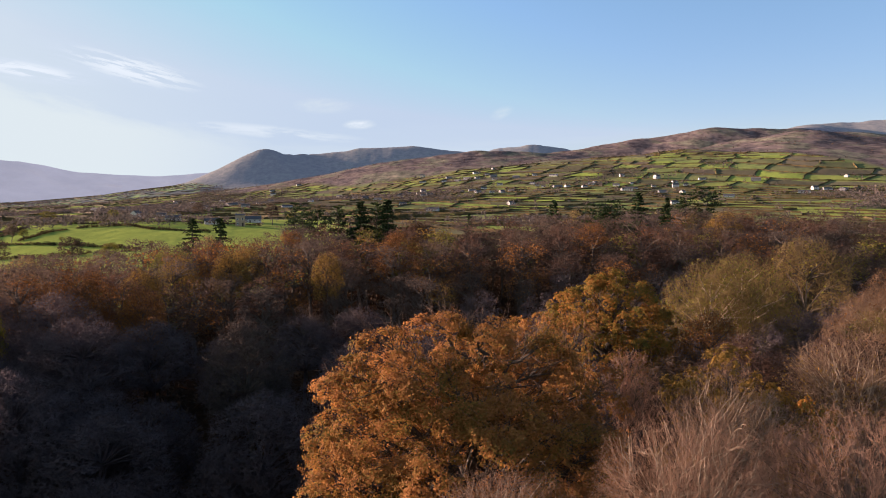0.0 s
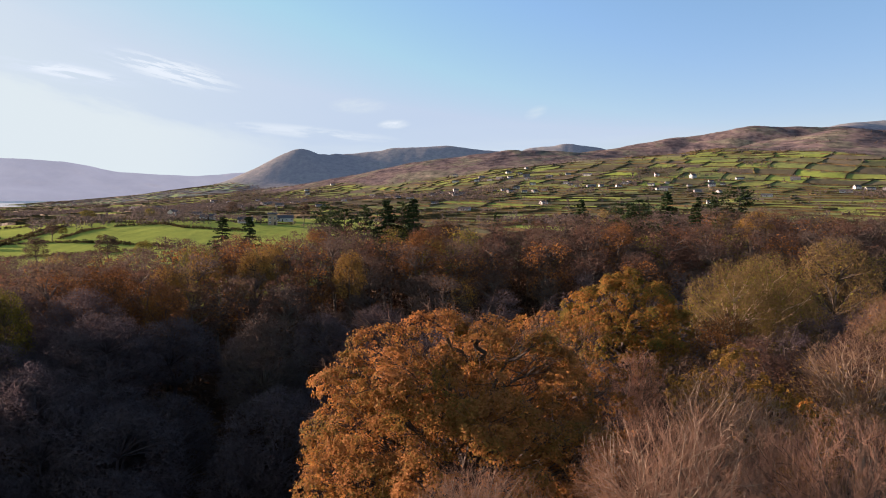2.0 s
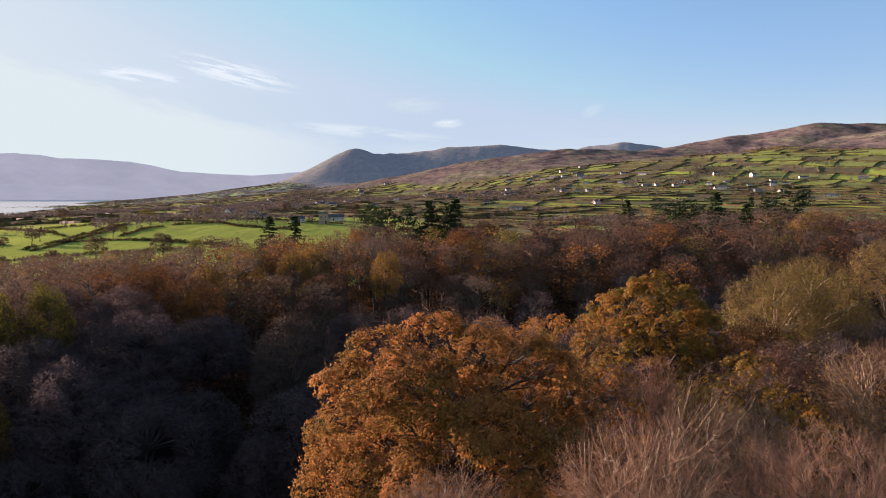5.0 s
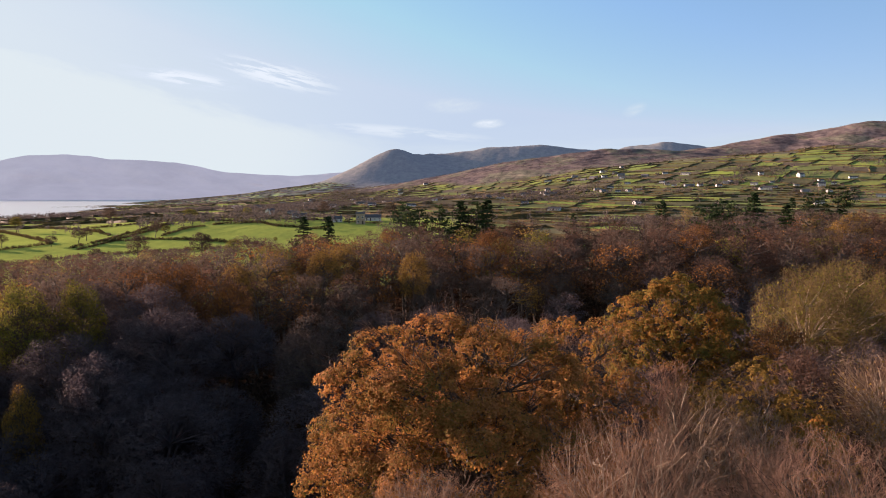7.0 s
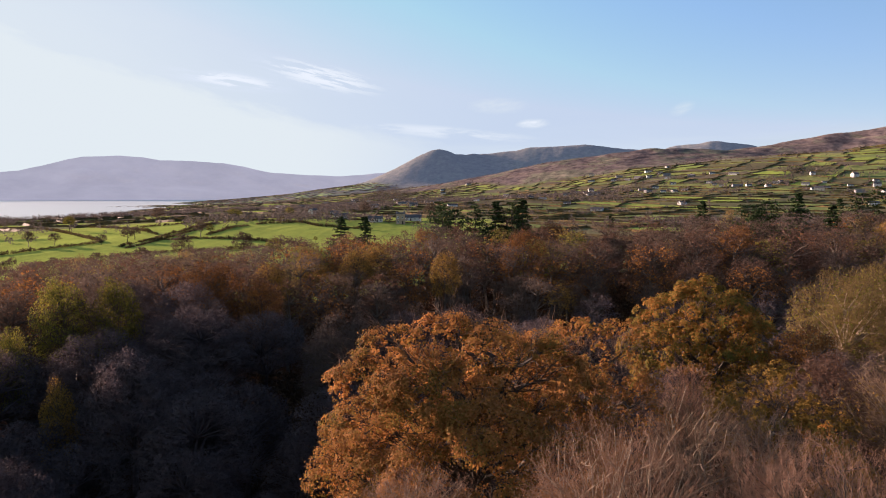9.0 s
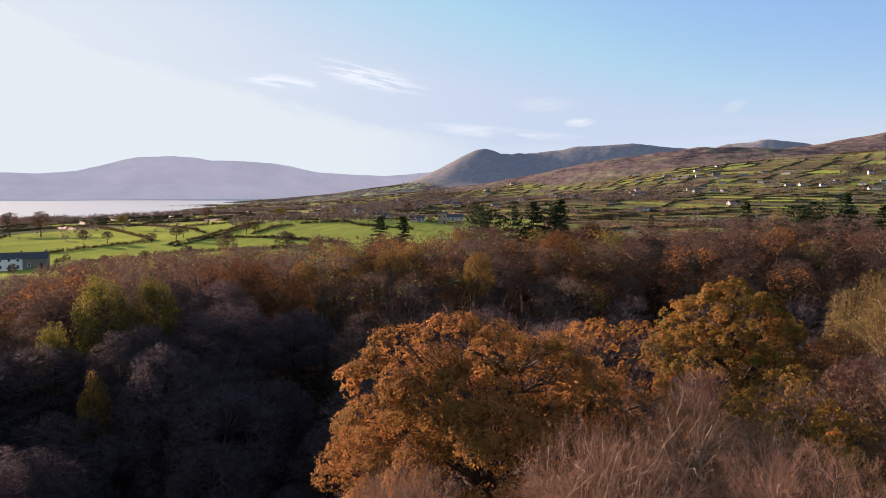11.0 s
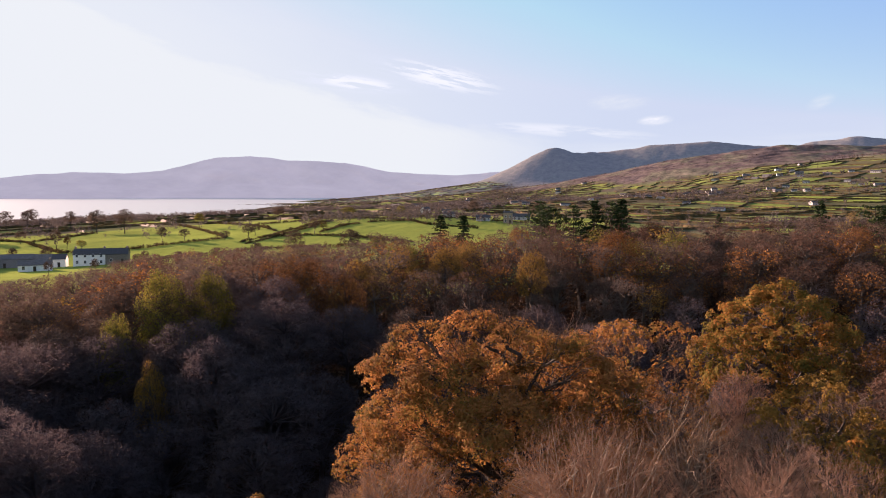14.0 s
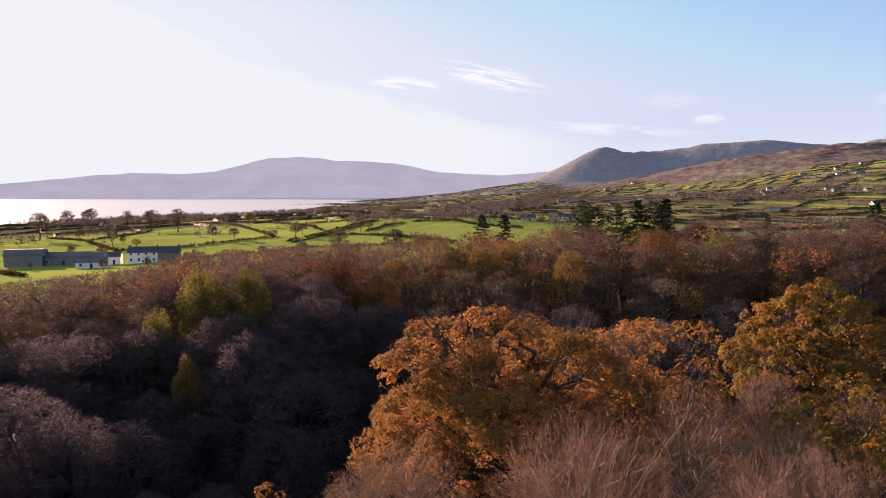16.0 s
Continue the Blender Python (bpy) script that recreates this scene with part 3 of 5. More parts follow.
def leafy_tree(name, seed, H, R, base, masses, clumps, leaves, size, leaf, bark=BARK, twiggy=0.0, gap=0.0, extra=(), deep=0.5):
    """A broadleaf tree of height H and crown radius R whose crown begins at the height base: limbs carry rounded masses, each mass is a crust of leafy clumps with gaps between."""
    rng = np.random.default_rng(seed)
    top = new(name)
    mid, half = base + (H - base) * 0.42, (H - base) * 0.58
    centres, radii, tries = [], [], 0
    while len(centres) < masses and tries < 6000:
        tries += 1
        d = rng.normal(size=3)
        d /= np.linalg.norm(d)
        if d[2] < -deep:
            continue
        rad = rng.uniform(0.24, 0.4) * R
        k = (1 - rad / R) * (rng.uniform(0.92, 1.06) if rng.random() < 0.8 else 0.45)
        c = np.array((d[0] * R * k, d[1] * R * k, mid + d[2] * (half if d[2] > 0 else half * 0.8) * k))
        if any(np.linalg.norm(c - o) < 0.42 * (rad + ro) for o, ro in zip(centres, radii)):
            continue
        centres.append(c)
        radii.append(rad)
    for ex, ey, ez, er in extra:
        centres.append(np.array((ex, ey, ez)))
        radii.append(er)
    centres.append(np.array((0, 0, mid - 0.06 * half)))
    radii.append(0.58 * R)
    C, Q = np.array(centres), np.array(radii)
    # clumps over the masses' outer sides
    share = Q ** 2 / np.sum(Q ** 2)
    heart = np.array((0, 0, mid - 0.25 * half))
    puff, puff_r, puff_of = [], [], []
    for m, (c, rad) in enumerate(zip(C, Q)):
        out = (c - heart) / max(np.linalg.norm(c - heart), 1e-6) if m < len(C) - 1 else np.zeros(3)
        for _ in range(int(clumps * share[m])):
            d = rng.normal(size=3) + 0.9 * out + (0, 0, 0.25)
            d /= np.linalg.norm(d)
            p = c + d * rad * rng.uniform(0.72, 1.04) * np.array((1, 1, 0.9))
            inside = np.linalg.norm((p - C), axis=1) < Q * 0.72
            inside[m] = False
            if inside.any() and rng.random() < 0.8:
                continue
            puff.append(p)
            puff_r.append(rng.uniform(0.07, 0.125) * R * (0.6 + 0.4 * min(1, rad / (0.3 * R))))
            puff_of.append(m)
    wood, trunk_top = curved((0, 0, -0.6), (rng.normal() * 0.3, rng.normal() * 0.3, base + 0.25 * half), rng, 0.026 * H, 0.017 * H, 4, 0.02)
    segs = list(wood)
    tip = trunk_top[-1]
    lead, lead_pts = curved(tip, (tip[0] * 1.5, tip[1] * 1.5, H * 0.8), rng, 0.016 * H, 0.004 * H, 4, 0.05)
    segs += lead
    limbs = []
    for c in C:
        z0 = np.clip(c[2] - 0.75 * math.hypot(c[0], c[1]), base * 0.7, H * 0.78)
        start = lead_pts[np.argmin(np.abs(lead_pts[:, 2] - z0))] if z0 > tip[2] else trunk_top[np.argmin(np.abs(trunk_top[:, 2] - z0))]
        limb, limb_pts = curved(start, c, rng, 0.0075 * H, 0.003 * H, 5, 0.07, 0.05)
        segs += limb
        limbs.append(limb_pts)
    fine, pts, nrm = [], [], []
    weight = np.array(puff_r) ** 2
    weight /= weight.sum()
    for p, rad, m, f in zip(puff, puff_r, puff_of, weight):
        q = limbs[m][rng.integers(3, 6)]
        if m < len(C) - 1:
            segs += curved(q, p, rng, 0.0013 * H, 0.0005 * H, 3, 0.08, -0.04)[0]
        for _ in range(4):
            e = p + rng.normal(size=3) * rad * 0.6
            fine.append((*(q + (p - q) * rng.uniform(0.5, 0.95)), *e, 0.0006 * H, 0.001))
        n = int(leaves * f * rng.uniform(0.6, 1.3))
        out = (p - C[m]) / max(np.linalg.norm(p - C[m]), 1e-6)
        spray = rng.normal(size=(max(5, int(n / 20)), 3)) + 0.5 * out + (0, 0, 0.35)
        spray /= np.linalg.norm(spray, axis=1, keepdims=True)
        which = rng.integers(0, len(spray), n)
        far = rng.uniform(0.6, 1.12, len(spray))[which][:, None]
        d = 0.24 * rng.normal(size=(n, 3)) + spray[which]
        d /= np.linalg.norm(d, axis=1, keepdims=True)
        keep = rng.random(n) > gap
        pts.append((p + d * rad * far * rng.uniform(0.8, 1.05, (n, 1)) * np.array((1, 1, 0.82)))[keep])
        nrm.append((0.7 * d + 0.6 * out)[keep])
        shoots = rng.normal(size=(int(twiggy * 26), 3)) + out + (0, 0, 0.6)
        for o in shoots / np.linalg.norm(shoots, axis=1, keepdims=True) if len(shoots) else ():
            e = p + o * rad * rng.uniform(1.0, 1.45)
            fine.append((*(p + (e - p) * 0.15), *e, 0.00045 * H, 0.001))
    v, fc = tubes(segs, 5)
    fv, ff = spikes(fine)
    part("trunk", joined("trunk", ((v, fc, bark), (fv, ff, ASH_TWIG if twiggy else bark))), top)
    v, fc = leaf_cards(np.concatenate(pts), size, rng, 1.6 * np.concatenate(nrm) + (0, 0, 0.25))
    v[:, 2] *= H / v[:, 2].max()
    part("crown", mesh_from("crown", v, fc, 4, leaf), top)
    return top


def bare_tree(name, seed, H, R, limbs, boughs, sprigs, twigs, shoots, twig, twigs_mat, bark, few_leaves=0, leaf=None, size=0.3, dome=1.0, uneven=0.12, droop=0.05):
    """A leafless tree: limbs fan from a low fork, boughs, sprigs, twigs and shoots branch off in turn and curl up until they meet a domed outline."""
    rng = np.random.default_rng(seed)
    top = new(name)

    def unit(v):
        return v / np.maximum(np.linalg.norm(v, axis=-1, keepdims=True), 1e-9)

    tall = min(0.62 * H, R * dome)
    mid, shell = np.array((0, 0, H - tall)), np.array((R, R, tall))
    fork = max(0.22 * H, H - 1.6 * tall)

    def room(p, d):
        """Metres from p along d to the crown's outline."""
        o, w = (p - mid) / shell, d / shell
        a, b, c = (w * w).sum(1), (o * w).sum(1), (o * o).sum(1) - 1
        disc = b * b - a * c
        return np.maximum(np.where(disc > 0, (-b + np.sqrt(np.maximum(disc, 0))) / a, 0), 0.03 * R)[:, None]

    def lines(p, d, ln, bends, wander, up):
        """Wandering lines from p along d that curl upwards."""
        pts = [p]
        for _ in range(bends):
            d = unit(d + rng.normal(size=d.shape) * wander + (0, 0, up))
            p = p + d * ln / bends
            pts.append(p)
        return np.stack(pts, 1)

    def offshoots(pts, each, lo, hi, narrow, wide, frac, least):
        """Side branches off the lines pts: start, direction, length."""
        m = pts.shape[1] - 1
        i = np.repeat(np.arange(len(pts)), each)
        t = lo + (hi - lo) * (np.tile(np.arange(each), len(pts)) + rng.uniform(0, 1, len(i))) / each
        k = np.minimum((t * m).astype(int), m - 1)
        f = (t * m - k)[:, None]
        p, along_ = pts[i, k] * (1 - f) + pts[i, k + 1] * f, unit(pts[i, k + 1] - pts[i, k])
        q = unit(np.cross(along_, rng.normal(size=p.shape)))
        a = np.radians(rng.uniform(narrow, wide, (len(i), 1)))
        d = unit(along_ * np.cos(a) + q * np.sin(a) + 0.22 * unit((p - mid) / shell) + (0, 0, 0.08))
        whole = np.linalg.norm(pts[:, -1] - pts[:, 0], axis=1)[i][:, None]
        ln = np.maximum(whole * frac * (1.2 - 0.7 * t[:, None]) * rng.uniform(0.7, 1.25, (len(i), 1)), least)
        return p, d, np.minimum(ln, room(p, d) * rng.uniform(1 - uneven, 1.03, (len(i), 1)))

    def rows(pts, r0, r1):
        n = pts.shape[1] - 1
        return np.concatenate([np.concatenate((pts[:, k], pts[:, k + 1], np.full((len(pts), 1), r0 + (r1 - r0) * k / n), np.full((len(pts), 1), r0 + (r1 - r0) * (k + 1) / n)), 1) for k in range(n)])

    def goals(count, lowest, inner, outer):
        """Points spread evenly under the dome's outline."""
        k = (np.arange(count) + 0.5) / count
        z = 1 - (1 - lowest) * k
        az = np.arange(count) * 2.39996 + rng.uniform(-0.25, 0.25, count)
        d = np.stack((np.cos(az) * np.sqrt(1 - z * z), np.sin(az) * np.sqrt(1 - z * z), z), -1)
        d = unit(d + rng.normal(size=d.shape) * 0.5 / math.sqrt(count))
        return mid + shell * d * rng.uniform(inner, outer, (count, 1)) * (1 - uneven * value_noise(d[:, 0] * 9 + seed, d[:, 1] * 9 + 4 * d[:, 2], 4.0, 2, seed)[:, None])

    def reach_for(parents, ends, bends, wander):
        """Branches that leave the nearest of the parent lines at a slant and bend over to their ends."""
        tips = parents[:, -1]
        near = np.argmin(((ends[:, None] - tips[None]) ** 2).sum(2) + 0.15 * R * R * rng.random((len(ends), len(tips))) ** 3, axis=1)
        way = unit(parents[:, 1:] - parents[:, :-1])[near]
        base = parents[near][:, :-1]
        cosine = (unit(ends[:, None] - base) * way).sum(2)
        k = np.argmin(np.abs(cosine - rng.uniform(0.72, 0.9, (len(ends), 1))), axis=1)
        row = np.arange(len(ends))
        f = rng.uniform(0, 1, (len(ends), 1))
        p0, w = base[row, k] + (parents[near][row, k + 1] - base[row, k]) * f, way[row, k]
        far = np.linalg.norm(ends - p0, axis=1, keepdims=True)
        ctrl = p0 + w * 0.42 * far - (0, 0, 0.04) * far
        t = np.linspace(0, 1, bends + 1)[None, :, None]
        pts = (1 - t) ** 2 * p0[:, None] + 2 * t * (1 - t) * ctrl[:, None] + t ** 2 * ends[:, None]
        return pts + rng.normal(size=pts.shape) * wander * far[:, None] * np.sin(np.pi * t)

    trunk, tp = curved((0, 0, -0.6), (rng.normal() * 0.3, rng.normal() * 0.3, fork), rng, 0.017 * H, 0.012 * H, 6, 0.02)
    limb = reach_for(tp[None, 3:], goals(limbs, -0.12, 0.52, 0.7), 8, 0.05)
    bough = reach_for(limb, goals(limbs * boughs, -0.28, 0.72, 0.92), 6, 0.08)
    sprig = reach_for(bough, goals(limbs * boughs * sprigs, -0.4, 0.82, 1.0), 4, 0.06)
    p, d, ln = offshoots(sprig, twigs, 0.1, 1.0, 28, 62, 0.4, 0.06 * R)
    twiglet = lines(p, d, np.minimum(ln, 0.2 * R), 2, 0.13, droop * 1.6)
    p, d, ln = offshoots(twiglet, shoots, 0.2, 1.0, 25, 60, 0.6, 0.035 * R)
    shoot = lines(p, d, ln, 1, 0.1, droop * 2)
    v, f = tubes(np.concatenate((np.array(trunk), rows(limb, 0.0046 * H, 0.0013 * H), rows(bough, 0.0013 * H, 0.0006 * H))), 5)
    part("trunk", mesh_from("trunk", v, f, 4, bark, True), top)
    sv, sf = tubes(rows(sprig, 1.25 * twig, 0.65 * twig), 3)
    v, f = spikes(rows(twiglet, 0.62 * twig, 0.4 * twig))
    bv, bf = blades(rows(shoot, 0.42 * twig, 0.0), rng, unit(shoot[:, 1] - mid) * 0.8)
    part("crown", joined("crown", ((sv, sf, twigs_mat), (v, f, twigs_mat), (bv, bf, twigs_mat))), top)
    if few_leaves:
        e = shoot[:, 1]
        pick = e[rng.integers(0, len(e), few_leaves)] + rng.normal(size=(few_leaves, 3)) * 0.3
        pick = pick[pick[:, 2] < H - tall * rng.uniform(0.3, 1.3, few_leaves)]
        v, f = leaf_cards(pick, size, rng)
        part("foliage", mesh_from("foliage", v, f, 4, leaf), top)
    return top


def lobed_tree(name, seed, R, fork, lobes, count, thick, twigs_mat, leaf=None, leaves=0, size=0.6, bark=BARK, H=20, sides=4, core=0.2, low=-0.5, filler=0.5):
    """A woodland tree seen from far: trunk, limbs to rounded lobes, each lobe a puff of twigs, with leaves where it still has them."""
    rng = np.random.default_rng(seed)
    top = new(name)
    mid, half = fork + (H - fork) * 0.45, (H - fork) * 0.55
    centres, radii, tries = [], [], 0
    while len(centres) < lobes and tries < 3000:
        tries += 1
        d = rng.normal(size=3)
        d /= np.linalg.norm(d)
        rad = rng.uniform(0.22, 0.4) * R
        k = max(0.1, 1 - rad / R * rng.uniform(0.8, 1.1))
        c = np.array((d[0] * R * k, d[1] * R * k, mid + d[2] * half * k))
        if d[2] < low or any(np.linalg.norm(c - o) < 0.4 * (rad + ro) for o, ro in zip(centres, radii)):
            continue
        centres.append(c)
        radii.append(rad)
    segs, tp = curved((0, 0, -0.6), (rng.normal() * 0.2, rng.normal() * 0.2, H * 0.72), rng, 0.017 * H, 0.005 * H, 4, 0.015)
    segs = list(segs)
    share = np.array(radii) ** 2
    share /= share.sum()
    thin, pts, nrm, facing, inner, inner_n = [], [], [], [], [], []
    for c, rad, f in zip(centres, radii, share):
        z0 = np.clip(c[2] - 0.8 * math.hypot(c[0], c[1]), fork * 0.8, H * 0.7)
        q = tp[np.argmin(np.abs(tp[:, 2] - z0))]
        segs += curved(q, c, rng, 0.006 * H, 0.002 * H, 2, 0.06, 0.05)[0]
        n = max(6, int(count * f))
        d = rng.normal(size=(n, 3)) + (0, 0, 0.25)
        d /= np.linalg.norm(d, axis=1, keepdims=True)
        e = d + rng.normal(size=(n, 3)) * 0.42 + (0, 0, 0.12)
        a = c + d * rad * rng.uniform(0.5, 0.92, (n, 1))
        b = c + e / np.linalg.norm(e, axis=1, keepdims=True) * rad * rng.uniform(0.85, 1.12, (n, 1))
        thin.append(np.concatenate((a, b, np.full((n, 1), thick), np.full((n, 1), thick)), 1))
        out = c - (0, 0, mid - 0.3 * half)
        facing.append(d + 0.8 * out / np.linalg.norm(out))
        k = d[: int(n * filler)]
        inner.append(c + k * rad * rng.uniform(0.5, 0.75, (len(k), 1)))
        inner_n.append(2.5 * k)
        m = int(leaves * f)
        if m:
            d = rng.normal(size=(m, 3)) + (0, 0, 0.3)
            d /= np.linalg.norm(d, axis=1, keepdims=True)
            pts.append(c + d * rad * rng.uniform(0.6, 1.1, (m, 1)))
            nrm.append(d)
    v, f = tubes(segs, sides)
    part("trunk", joined("trunk", ((v, f, bark),)), top)
    v, f = blades(np.concatenate(thin), rng, np.concatenate(facing))
    iv, jf = leaf_cards(np.concatenate(inner), core, rng, np.concatenate(inner_n))
    v = np.concatenate((v, iv))
    f = np.concatenate((f, jf[:, (0, 1, 2)] + 3 * len(f), jf[:, (0, 2, 3)] + 3 * len(f)))
    v[:, 2] *= H / v[:, 2].max()
    if pts:
        lv, lf = leaf_cards(np.concatenate(pts), size, rng, np.concatenate(nrm))
        part("crown", joined("crown", ((v, f, twigs_mat), (lv, lf, leaf))), top)
    else:
        part("crown", joined("crown", ((v, f, twigs_mat),)), top)
    return top


def conifer(name, seed, H, R, base, pine=False):
    """A dark fir, or with pine a flat-topped tree with a bare stem."""
    rng = np.random.default_rng(seed)
    top = new(name)
    stem, _ = curved((0, 0, -0.5), (0.2, 0.1, H * 0.97), rng, 0.016 * H, 0.003 * H, 6, 0.01)
    segs, pts = list(stem), []
    z = base
    while z < H * 0.98:
        k = (z - base) / (H - base)
        reach = R * ((1 - k) ** 0.8 + 0.06) if not pine else R * (0.55 + 0.75 * k - 0.9 * k ** 4) * 0.9
        for a in rng.uniform(0, 2 * math.pi, 6):
            ln = reach * rng.uniform(0.55, 1.12)
            e = (math.cos(a) * ln, math.sin(a) * ln, z + ln * (rng.uniform(-0.25, 0.02) if not pine else rng.uniform(0.05, 0.35)))
            br, bp = curved((0, 0, z), e, rng, 0.003 * H, 0.001 * H, 3, 0.05)
            segs += br
            n = int(14 + 26 * ln / R)
            t = rng.uniform(0.3, 1.05, (n, 1))
            pts.append(np.array((0, 0, z)) * (1 - t) + np.array(e) * t + rng.normal(size=(n, 3)) * np.array((0.22, 0.22, 0.12)) * (0.4 + ln * 0.35))
        z += H * (0.032 if not pine else 0.05) * rng.uniform(0.7, 1.3)
    v, f = tubes(segs, 4)
    part("trunk", mesh_from("trunk", v, f, 4, BARK, True), top)
    p = np.concatenate(pts)
    v, f = leaf_cards(p, 0.5, rng, np.tile((0, 0, 0.8), (len(p), 1)))
    part("crown", mesh_from("crown", v, f, 4, NEEDLES), top)
    return top


def copy_at(ob, m):
    """A copy whose pose, scale included, is m."""
    return copy_thing(ob, m @ Matrix.Diagonal((*(1 / k for k in ob.scale), 1)))


def stand(tree, x, y, top_z, H, spread=1.0, turn=0.0):
    """The pose that stands a tree built H high at x, y with its top at top_z."""
    g = height(x, y)
    k = (top_z - g) / H
    return Matrix.Translation((x, y, g)) @ Matrix.Rotation(radians(turn), 4, "Z") @ Matrix.Diagonal((k * spread, k * spread, k, 1))


# the trees nearest the camera, each its own
def plant(tree, x, y, top_z, H, label, category="tree", spread=1.0, turn=0.0, group=""):
    tree.matrix_basis = stand(tree, x, y, top_z, H, spread, turn)
    return tagged(tree, label, category, group)


oak = leafy_tree("oak_tree", 11, 23, 10.2, 6.0, 40, 1250, 205000, 0.16, LEAF_ORANGE, twiggy=0.04,
                 extra=((-7.9, -4.6, 13.5, 1.9), (-8.8, -3.9, 12.2, 1.4), (-6.4, -6.6, 11.6, 1.8), (-8.4, -1.5, 15.2, 2.0), (-4.5, -7.8, 12.3, 1.9), (-6.4, -2.6, 18.6, 2.7), (-4.6, -2.6, 20.6, 2.6), (-1.6, -1.6, 21.6, 2.4), (1.0, -3.0, 21.2, 2.4), (4.2, -2.0, 20.4, 2.5)))
plant(oak, 1.4, 43.0, 33.2, 23, "broad oak in full orange autumn leaf at the glen's edge")
oak2 = leafy_tree("oak_tree", 23, 20, 7.0, 5.0, 44, 760, 84000, 0.175, LEAF_GOLD, twiggy=0.04)
plant(oak2, 18.3, 78, 31.8, 20, "rounded oak with orange top and green-gold lower leaves")
oak3 = leafy_tree("oak_tree", 31, 20, 6.4, 6.0, 22, 420, 30000, 0.165, LEAF_ORANGE, twiggy=0.6, gap=0.25)
plant(oak3, 7.5, 53, 31.4, 20, "thinning orange-brown oak with dark limbs showing")
yellow_near = leafy_tree("field_maple", 37, 18, 5.4, 4.0, 20, 340, 28000, 0.165, LEAF_YELLOW, twiggy=0.6, gap=0.2)
plant(yellow_near, 20.0, 49.5, 29.4, 18, "golden yellow maple, half bare at the top")
orange_low = leafy_tree("field_maple", 41, 15, 3.8, 4.0, 14, 170, 14000, 0.16, LEAF_ORANGE, twiggy=0.2)
plant(orange_low, -6.5, 28.0, 25.6, 15, "small orange-leaved maple on the glen's slope")
olive_leafed = leafy_tree("field_maple", 43, 17, 4.5, 3.5, 16, 200, 16000, 0.17, LEAF_GOLD, twiggy=0.3, gap=0.2)
plant(olive_leafed, 19.8, 37.2, 29.0, 17, "low gold and green maple under a bare ash", spread=0.75)

bare1 = bare_tree("ash_tree", 51, 21, 4.5, 12, 7, 8, 8, 3, 0.0085, ASH_TWIG, BARK_PALE, dome=1.1, uneven=0.12)
plant(bare1, 9.8, 27.8, 32.1, 21, "leafless grey-brown ash with pale upswept branches")
bare2 = bare_tree("ash_tree", 52, 21, 5.8, 12, 8, 8, 9, 4, 0.0085, ASH_RED, BARK, dome=0.9)
plant(bare2, 17.3, 28.6, 31.4, 21, "leafless tree with dense reddish-brown twigs")
bare3 = bare_tree("ash_tree", 53, 21, 4.6, 11, 8, 8, 8, 3, 0.009, ASH_TWIG, BARK_PALE, dome=0.9)
plant(bare3, 2.4, 26.0, 29.8, 21, "leafless brown ash in front of the orange oak")
bare4 = bare_tree("ash_tree", 54, 20, 3.4, 9, 6, 6, 6, 3, 0.0095, ASH_PALE, BARK_PALE, dome=1.25, uneven=0.3)
plant(bare4, 13.2, 32.8, 32.4, 20, "open leafless ash with pale crooked branches")
bare5 = bare_tree("ash_tree", 55, 21, 5.4, 9, 7, 7, 6, 3, 0.013, ASH_PALE, BARK_PALE, few_leaves=3200, leaf=LEAF_YELLOW, size=0.15, uneven=0.3)
plant(bare5, 26.8, 47, 31.6, 21, "spreading pale-branched ash with a few last leaves")
bare6 = bare_tree("ash_tree", 56, 18, 3.2, 8, 6, 7, 6, 4, 0.011, ASH_RED, BARK, dome=1.6, uneven=0.35)
plant(bare6, 15.0, 56.5, 28.6, 18, "small leafless tree with purplish twigs")
bare7 = bare_tree("ash_tree", 57, 19, 3.3, 9, 6, 6, 6, 3, 0.01, ASH_TWIG, BARK_PALE, uneven=0.3)
plant(bare7, 16.4, 36.0, 30.4, 19, "leafless brown ash with crooked pale branches")

# kinds of trees for the wood, repeated
BARE_KINDS, ORANGE_KINDS, YELLOW_KINDS, OLIVE_KINDS = [], [], [], []
for k, (r, mat) in enumerate(((4.9, TWIG_BROWN), (5.4, TWIG_GREY), (5.1, TWIG_BROWN), (4.7, TWIG_RED))):
    t = lobed_tree("woodland_tree", 100 + k, r, 4.2, 46, 6000, 0.022, mat, core=0.26)
    BARE_KINDS.append((t, "leafless brown woodland tree with a haze of fine twigs"))
t = lobed_tree("woodland_tree", 110, 6.4, 4.0, 46, 6000, 0.026, TWIG_OLIVE, LEAF_OLIVE, 700, 0.3, core=0.16)
OLIVE_KINDS.append((t, "nearly bare woodland tree with olive twigs and last leaves"))
for k in range(2):
    t = lobed_tree("beech_tree", 120 + k, 5.0, 6.0, 36, 2000, 0.025, TWIG_RED, LEAF_RUST, 7000, 0.24)
    ORANGE_KINDS.append((t, "rust-orange beech still holding its leaves"))
t = lobed_tree("maple_tree", 130, 4.6, 6.0, 34, 1500, 0.025, TWIG_BROWN, LEAF_YELLOW, 6500, 0.24)
YELLOW_KINDS.append((t, "yellow-gold maple in the autumn wood"))
t = lobed_tree("oak_tree", 140, 5.4, 6.0, 38, 800, 0.025, TWIG_BROWN, LEAF_OLIVE, 8000, 0.25)
OLIVE_KINDS.append((t, "olive-green oak late to turn"))
